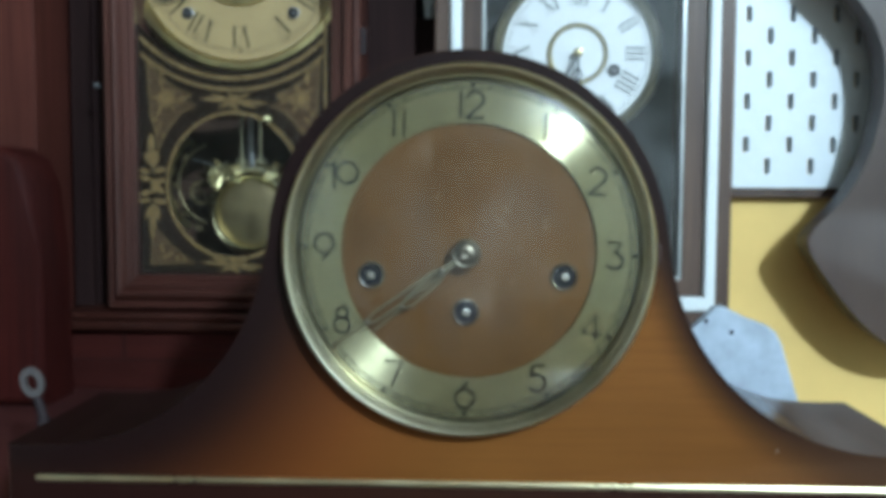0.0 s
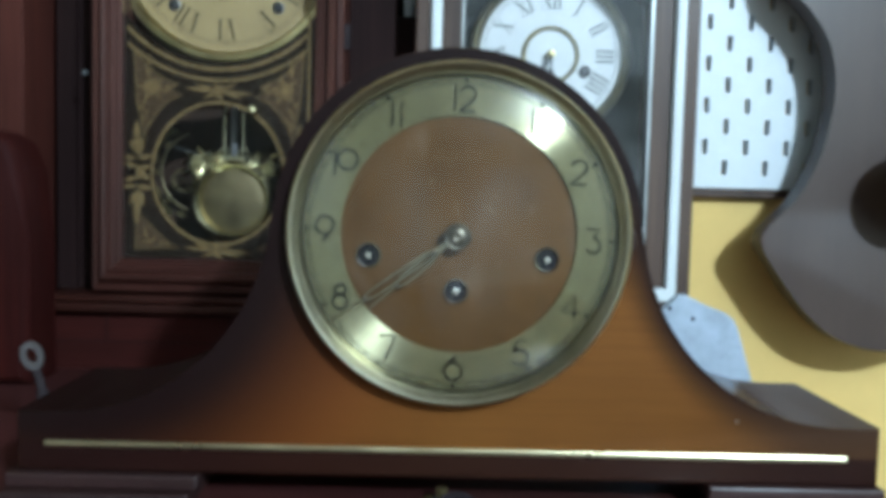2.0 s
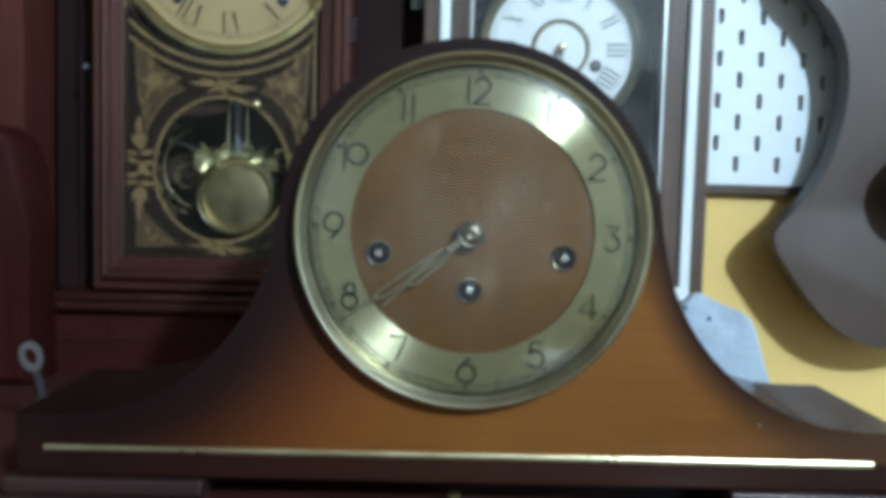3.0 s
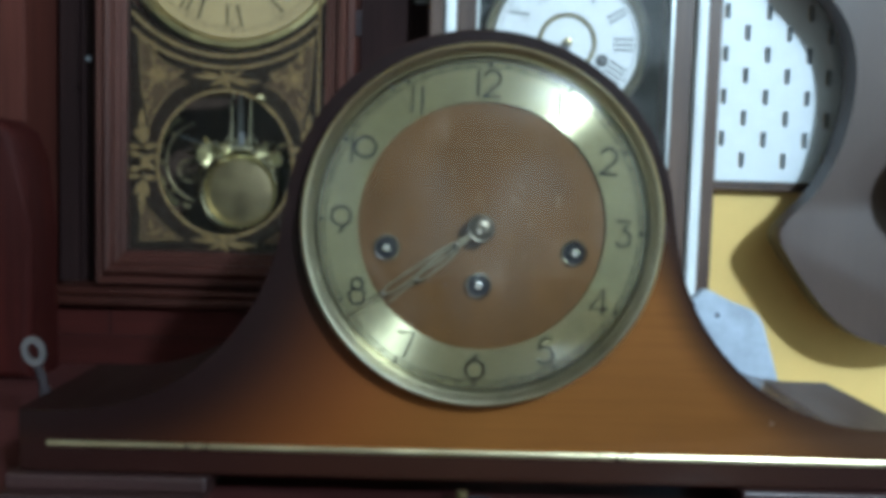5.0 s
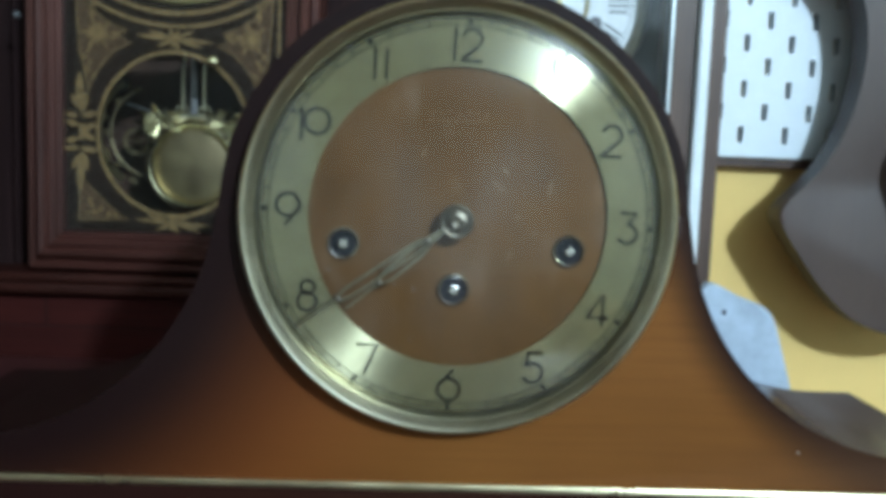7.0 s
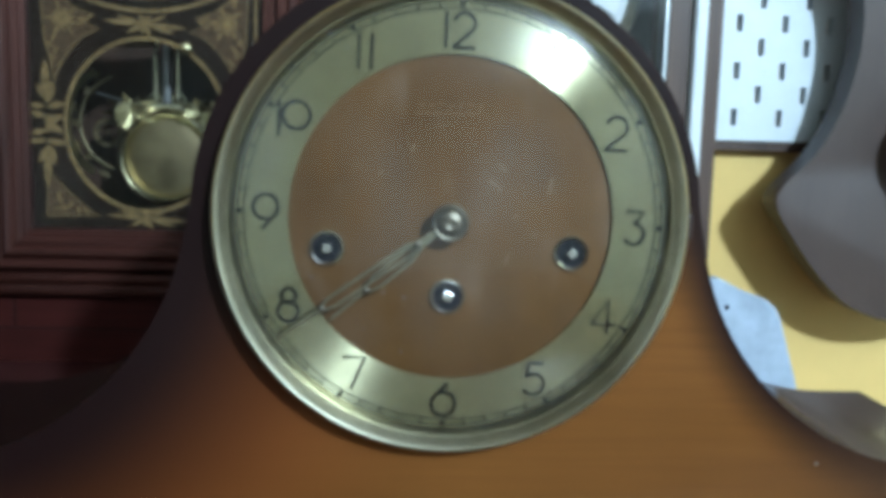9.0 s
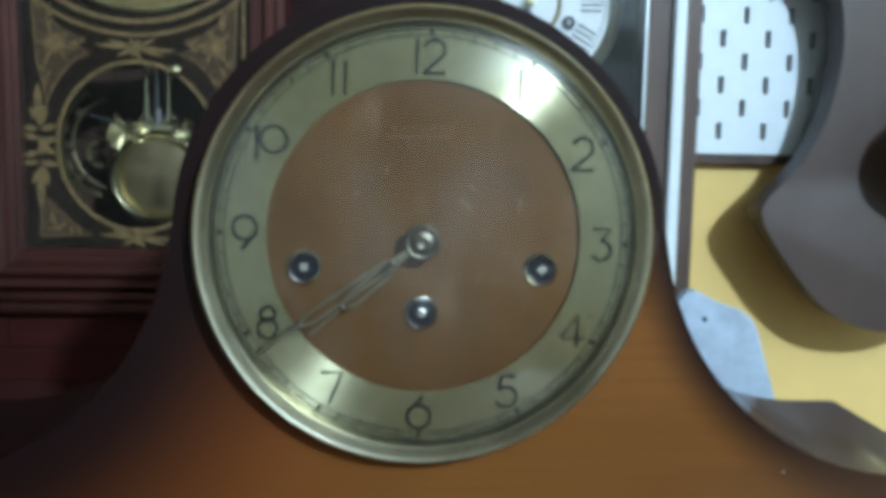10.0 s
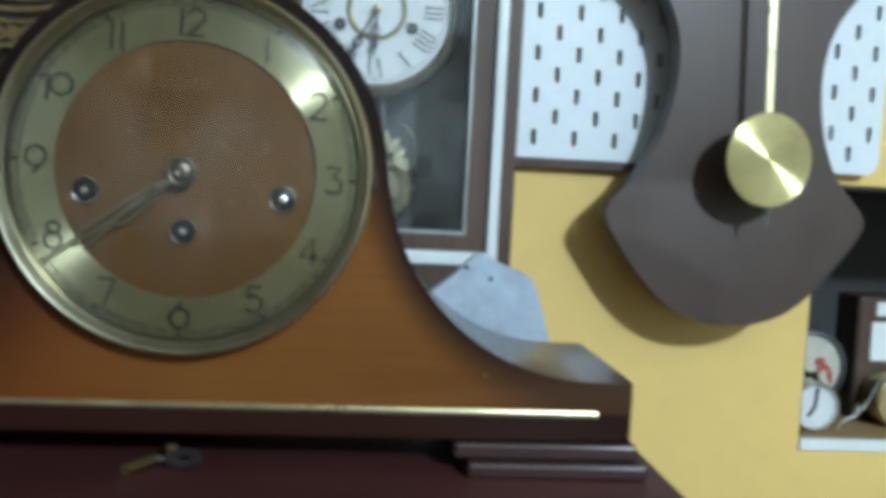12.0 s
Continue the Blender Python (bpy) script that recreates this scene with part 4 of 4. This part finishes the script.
    bm = lathe(bmesh.new(), [(0, py - 0.004), (0.009, py - 0.0045), (0.0105, py - 0.002), (0.0150, py - 0.0050), (0.0172, py - 0.002), (0.0215, py - 0.0050), (0.0250, py), (0, py + 0.004)], 0, 0, 64)
    bmesh.ops.scale(bm, verts=bm.verts[:], vec=(0.97, 1, 1.12))
    bmesh.ops.translate(bm, verts=bm.verts[:], vec=(px, 0, pz))
    pend = part("pendulum", bm, M_POLISH, root, "embossed oval brass pendulum bob", smooth=True)
    part("pendulum_rod", tube(bmesh.new(), [(px, py, pz + 0.024), (RX, py, RZ)], 0.0012, 8), M_STEEL, pend)
    for s in (-1, 1):
        part("scroll", tube(bmesh.new(), [(px + s * (0.0075 + 0.0155 * math.sin(radians(t))), py - 0.002, pz + 0.0270 - 0.0215 * math.cos(radians(t))) for t in range(60, 190, 10)], 0.0012, 8), M_POLISH, pend)
    bm = bmesh.new()
    for an, ln, dx, dz in ((90, 0.018, 0, 0.026), (62, 0.015, 0.003, 0.026), (118, 0.015, -0.003, 0.026), (40, 0.014, 0.005, 0.022), (140, 0.014, -0.005, 0.022), (10, 0.014, 0.005, 0.019), (170, 0.014, -0.005, 0.019), (-25, 0.013, 0.007, 0.020), (205, 0.013, -0.007, 0.020)):
        leaf(bm, px + dx, pz + dz, ln, 0.0062, an, py - 0.005)
    part("pendulum_crest", bm, M_POLISH, pend, "leafy brass crest")
    part("coin_weight", boxed(RX + 0.036, RX + 0.050, 0.683, 0.690, 1.222, 1.240, bevel=0.001), M_HOLE, root)
    return root


white_dial_clock()


# ---------------------------------------------------------------- guitar-shaped wall clock
GX = 0.4295


def guitar_clock():
    root = thing("pendulum_wall_clock", (GX, 0.80, 1.098), "dark varnished violin-shaped wall clock with round brass pendulum", "wall clock")
    half = [(0.0, 1.0975), (0.030, 1.1010), (0.058, 1.1130), (0.084, 1.1360), (0.106, 1.1640), (0.121, 1.1860), (0.1262, 1.1970), (0.1235, 1.2070), (0.110, 1.2215), (0.096, 1.2370), (0.085, 1.2560), (0.076, 1.2800), (0.0705, 1.3070), (0.0685, 1.3300), (0.0700, 1.3520), (0.0745, 1.3720), (0.0840, 1.3920), (0.0990, 1.4110), (0.1180, 1.4290), (0.1260, 1.4450), (0.1240, 1.4620), (0.105, 1.5200), (0.070, 1.5600), (0.030, 1.5800), (0.0, 1.5830)]
    # round the outline off between its guide points
    def lean(z):
        return 0.036 * max(0.0, min(z, 1.40) - 1.205)
    ring = [(GX + x + lean(z), z) for x, z in half] + [(GX - x + lean(z), z) for x, z in half[-2:0:-1]]
    outline, n = [], len(ring)
    for i in range(n):
        a, b, c, d = (Vector(ring[(i + k) % n]) for k in (-1, 0, 1, 2))
        for t in (0.0, 0.34, 0.67):
            v = 0.5 * (2 * b + (c - a) * t + (2 * a - 5 * b + 4 * c - d) * t * t + (3 * b - a - 3 * c + d) * t ** 3)
            outline.append((v.x, v.y))
    part("body", prism(bmesh.new(), outline, 0.775, 0.802, 0.0018), M_GUITAR, root, smooth=True)
    part("back_block", boxed(GX - 0.05, GX + 0.05, 0.802, 0.828, 1.26, 1.54), M_DARK, root)
    part("pendulum_rod", prism(bmesh.new(), [(0.4332, 1.29), (0.4394, 1.29), (0.4310, 1.50), (0.4248, 1.50)], 0.7375, 0.7385), M_STRIP, root, "flat brass pendulum rod")
    part("rod_support", boxed(0.4225, 0.4328, 0.736, 0.775, 1.492, 1.50), M_BRASS, root)
    bm = lathe(bmesh.new(), [(0, 0.7325), (0.0300, 0.7327), (0.0412, 0.7332), (0.0418, 0.7345), (0.0410, 0.7355), (0, 0.7362)], 0.4375, 1.2525, 96)
    bmesh.ops.rotate(bm, verts=bm.verts[:], cent=(0.4375, 0.735, 1.2525), matrix=Matrix.Rotation(radians(6.5), 3, "Z"))
    part("pendulum_bob", bm, M_BOB, root, "turned brass pendulum bob")
    part("rating_nut", lathe(bmesh.new(), [(0, 0.731), (0.0022, 0.7325), (0.0026, 0.735), (0.0022, 0.738)], 0.4392, 1.2075, 16), M_STEEL, root)
    part("rating_screw", tube(bmesh.new(), [(0.4390, 0.7355, 1.213), (0.4398, 0.7355, 1.203), (0.4392, 0.7355, 1.194)], 0.0010, 8), M_STEEL, root)
    return root


guitar_clock()


# ---------------------------------------------------------------- small things
def felt_board():
    root = thing("felt_board", (0.155, 0.488, TOP), "pale blue-grey felt board with two small holes behind the mantel clock", "board")
    o = [(0.108, TOP), (0.201, TOP), (0.1925, 1.130), (0.1835, 1.1595), (0.1805, 1.1650), (0.1755, 1.1690), (0.1630, 1.1735), (0.1510, 1.1795), (0.1465, 1.1790), (0.1340, 1.1665), (0.1200, 1.1550), (0.110, 1.140)]
    part("panel", prism(bmesh.new(), o, 0.4835, 0.4905, 0.0012), M_FELT, root)
    for x, z in ((0.1558, 1.1650), (0.1415, 1.1712)):
        part("hole", lathe(bmesh.new(), [(0, 0.4832), (0.0013, 0.4832), (0.0014, 0.4836)], x, z, 14), M_HOLE, root)


felt_board()


# added sheet in place of the lit pegboard glimpsed through the gap
root = thing("pegboard_glimpse", (-0.024, 0.662, 1.37), "small bluish white sheet standing in for pegboard glimpsed between two clock cases", "card")
part("sheet", prism(bmesh.new(), [(-0.0285, 1.425), (-0.0275, 1.385), (-0.0258, 1.3702), (-0.0222, 1.3702), (-0.0222, 1.381), (-0.0195, 1.383), (-0.0190, 1.425)], 0.661, 0.6618), M_PEG, root)


def bow_key():
    """Steel winding key that stands on the shoulder of the mantel clock."""
    root = thing("winding_key", (-0.196, 0.408, 1.139), "dull steel winding key with a round eye on end", "key")
    bm = bmesh.new()
    lathe(bm, [(0.0042, -0.0012), (0.0042, 0.0012), (0.0078, 0.0012), (0.0078, -0.0012)], 0, 0, 36, True)
    bmesh.ops.scale(bm, verts=bm.verts[:], vec=(0.70, 1, 0.95))
    bmesh.ops.rotate(bm, verts=bm.verts[:], cent=(0, 0, 0), matrix=Matrix.Rotation(radians(-18), 3, "Y"))
    bmesh.ops.translate(bm, verts=bm.verts[:], vec=(-0.2015, 0.405, 1.1495))
    part("eye", bm, M_KEY, root)
    part("shank", tube(bmesh.new(), [(-0.1995, 0.405, 1.1420), (-0.1975, 0.405, 1.1365), (-0.1962, 0.405, 1.1300)], 0.0022, 10), M_KEYDARK, root, "dark shank")
    part("barrel", tube(bmesh.new(), [(-0.1962, 0.405, 1.1320), (-0.1955, 0.405, TOP)], 0.0030, 10), M_KEYDARK, root, "dark barrel")


bow_key()


def loose_key():
    """Winding key that lies in front of the mantel clock."""
    root = thing("winding_key", (0.004, 0.335, TOP), "small brass winding key lying on the sideboard", "key")
    part("barrel", tube(bmesh.new(), [(-0.0085, 0.3240, TOP + 0.0026), (0.0000, 0.3390, TOP + 0.0030)], 0.0025, 12), M_BRASS, root, "brass barrel")
    part("neck", tube(bmesh.new(), [(-0.0005, 0.3380, TOP + 0.0030), (0.0065, 0.3370, TOP + 0.0030)], 0.0014, 10), M_STEEL, root)
    bm = lathe(bmesh.new(), [(0.0022, -0.0009), (0.0022, 0.0009), (0.0058, 0.0009), (0.0058, -0.0009)], 0, 0, 28, True)
    bmesh.ops.scale(bm, verts=bm.verts[:], vec=(1.25, 1, 0.8))
    bmesh.ops.rotate(bm, verts=bm.verts[:], cent=(0, 0, 0), matrix=Matrix.Rotation(radians(-62), 3, "X"))
    bmesh.ops.translate(bm, verts=bm.verts[:], vec=(0.0120, 0.3350, TOP + 0.0042))
    part("wing", bm, M_KEYDARK, root, "flat dull steel wing")
    part("stud", tube(bmesh.new(), [(0.0055, 0.3440, TOP), (0.0055, 0.3440, TOP + 0.0072)], 0.0026, 10), M_BRASS, root)


loose_key()


def tall_case():
    root = thing("tall_case", (-0.40, 0.70, TOP), "reddish brown wooden clock case beside the shelf clock", "clock case")
    part("post", boxed(-0.47, -0.2925, 0.598, 0.80, TOP, 1.62, bevel=0.001), M_POST, root)
    o = [(-0.47, TOP), (-0.2680, TOP), (-0.2695, 1.20), (-0.2740, 1.245), (-0.2810, 1.262), (-0.2930, 1.270), (-0.47, 1.272)]
    part("lower_panel", prism(bmesh.new(), o, 0.550, 0.593, 0.007), M_LOWER, root, "dark red lower panel with a rounded shoulder", smooth=True)


tall_case()


# ---------------------------------------------------------------- niche things
SHELF = NZ0 + 0.010


def alarm_clock(name, cx, cz, y, r, rim, face, label, hands=True, feet=True):
    root = thing(name, (cx, y, SHELF), label, "alarm clock")
    part("case", lathe(bmesh.new(), [(r * 0.86, y - 0.002), (r * 0.90, y - 0.006), (r, y - 0.004), (r * 1.02, y + 0.006), (r * 0.95, y + 0.030), (0, y + 0.034)], cx, cz, 56), rim, root, smooth=True)
    part("dial", lathe(bmesh.new(), [(0, y - 0.001), (r * 0.88, y - 0.001)], cx, cz, 48), face, root)
    bm = bmesh.new()
    for k in range(12):
        a = radians(30 * k)
        ribbon(bm, [(cx + r * 0.72 * math.sin(a), cz + r * 0.72 * math.cos(a)), (cx + r * 0.80 * math.sin(a), cz + r * 0.80 * math.cos(a))], r * 0.03, y - 0.0014)
    part("hour_marks", bm, M_STEEL, root)
    if hands:
        for nm, an, ln in (("hour_hand", 215, 0.50), ("minute_hand", 4, 0.74)):
            a = radians(an)
            part(nm, ribbon(bmesh.new(), [(cx, cz), (cx + r * ln * math.sin(a), cz + r * ln * math.cos(a))], r * 0.13, y - 0.002), M_INK, root)
    if feet:
        for s in (-1, 1):
            part("foot", tube(bmesh.new(), [(cx + s * r * 0.55, y + 0.012, cz - r * 0.75), (cx + s * r * 0.62, y + 0.012, SHELF)], r * 0.09, 8), rim, root)
    return root


alarm_clock("alarm_clock", 0.5800, SHELF + 0.0275, 0.880, 0.0270, M_NICKEL, M_ENAMEL, "small white-faced alarm clock with silver rim on the niche shelf", feet=False)
big = alarm_clock("alarm_clock", 0.601, 1.029, 0.935, 0.042, M_GREYRIM, M_PALEFACE, "larger grey alarm clock with a red and black printed dial", hands=False)
bm = bmesh.new()
for dx, dz, ln, wd, an in ((0.004, 0.004, 0.014, 0.010, 20), (0.010, 0.004, 0.013, 0.008, -30), (0.021, 0.003, 0.024, 0.007, -78), (0.008, 0.001, 0.010, 0.006, -60)):
    leaf(bm, 0.601 + dx, 1.029 + dz, ln, wd, an, 0.9330)
part("red_print", bm, M_REDPAINT, big)
bm = bmesh.new()
for dx, dz, ln, wd, an in ((-0.016, -0.012, 0.020, 0.012, 10), (0.004, -0.004, 0.018, 0.009, -70), (-0.004, -0.020, 0.022, 0.010, 5)):
    leaf(bm, 0.601 + dx, 1.029 + dz, ln, wd, an, 0.9332)
part("dark_print", bm, M_INK, big)

root = thing("square_clock", (0.70, 0.95, SHELF), "dark square-cased clock with pale panels on the niche shelf", "clock")
part("case", boxed(0.655, 0.745, 0.935, 0.985, SHELF, 1.112, bevel=0.004), M_BROWN, root)
part("panel", boxed(0.672, 0.735, 0.9335, 0.936, 1.038, 1.083, bevel=0.001), M_LEDGE, root)
part("panel", boxed(0.676, 0.735, 0.9335, 0.936, 1.090, 1.106, bevel=0.001), M_LEDGE, root)
root = alarm_clock("alarm_clock", 0.690, SHELF + 0.030, 0.900, 0.030, M_BRASS, M_CREAM, "brass alarm clock with a cream dial on the niche shelf", feet=False)
root = thing("wire_stand", (0.645, 0.89, SHELF), "thin chrome wire stand on the niche shelf", "stand")
part("wire", tube(bmesh.new(), [(0.610, 0.885, SHELF + 0.0014), (0.616, 0.885, SHELF + 0.010), (0.632, 0.885, SHELF + 0.018), (0.642, 0.885, SHELF + 0.030), (0.650, 0.885, SHELF + 0.046), (0.657, 0.885, SHELF + 0.058)], 0.0013, 8), M_STEEL, root)
part("ball", lathe(bmesh.new(), [(0, 0.879), (0.003, 0.880), (0.0052, 0.885), (0.003, 0.890), (0, 0.891)], 0.631, SHELF + 0.0245, 20), M_NICKEL, root, smooth=True)
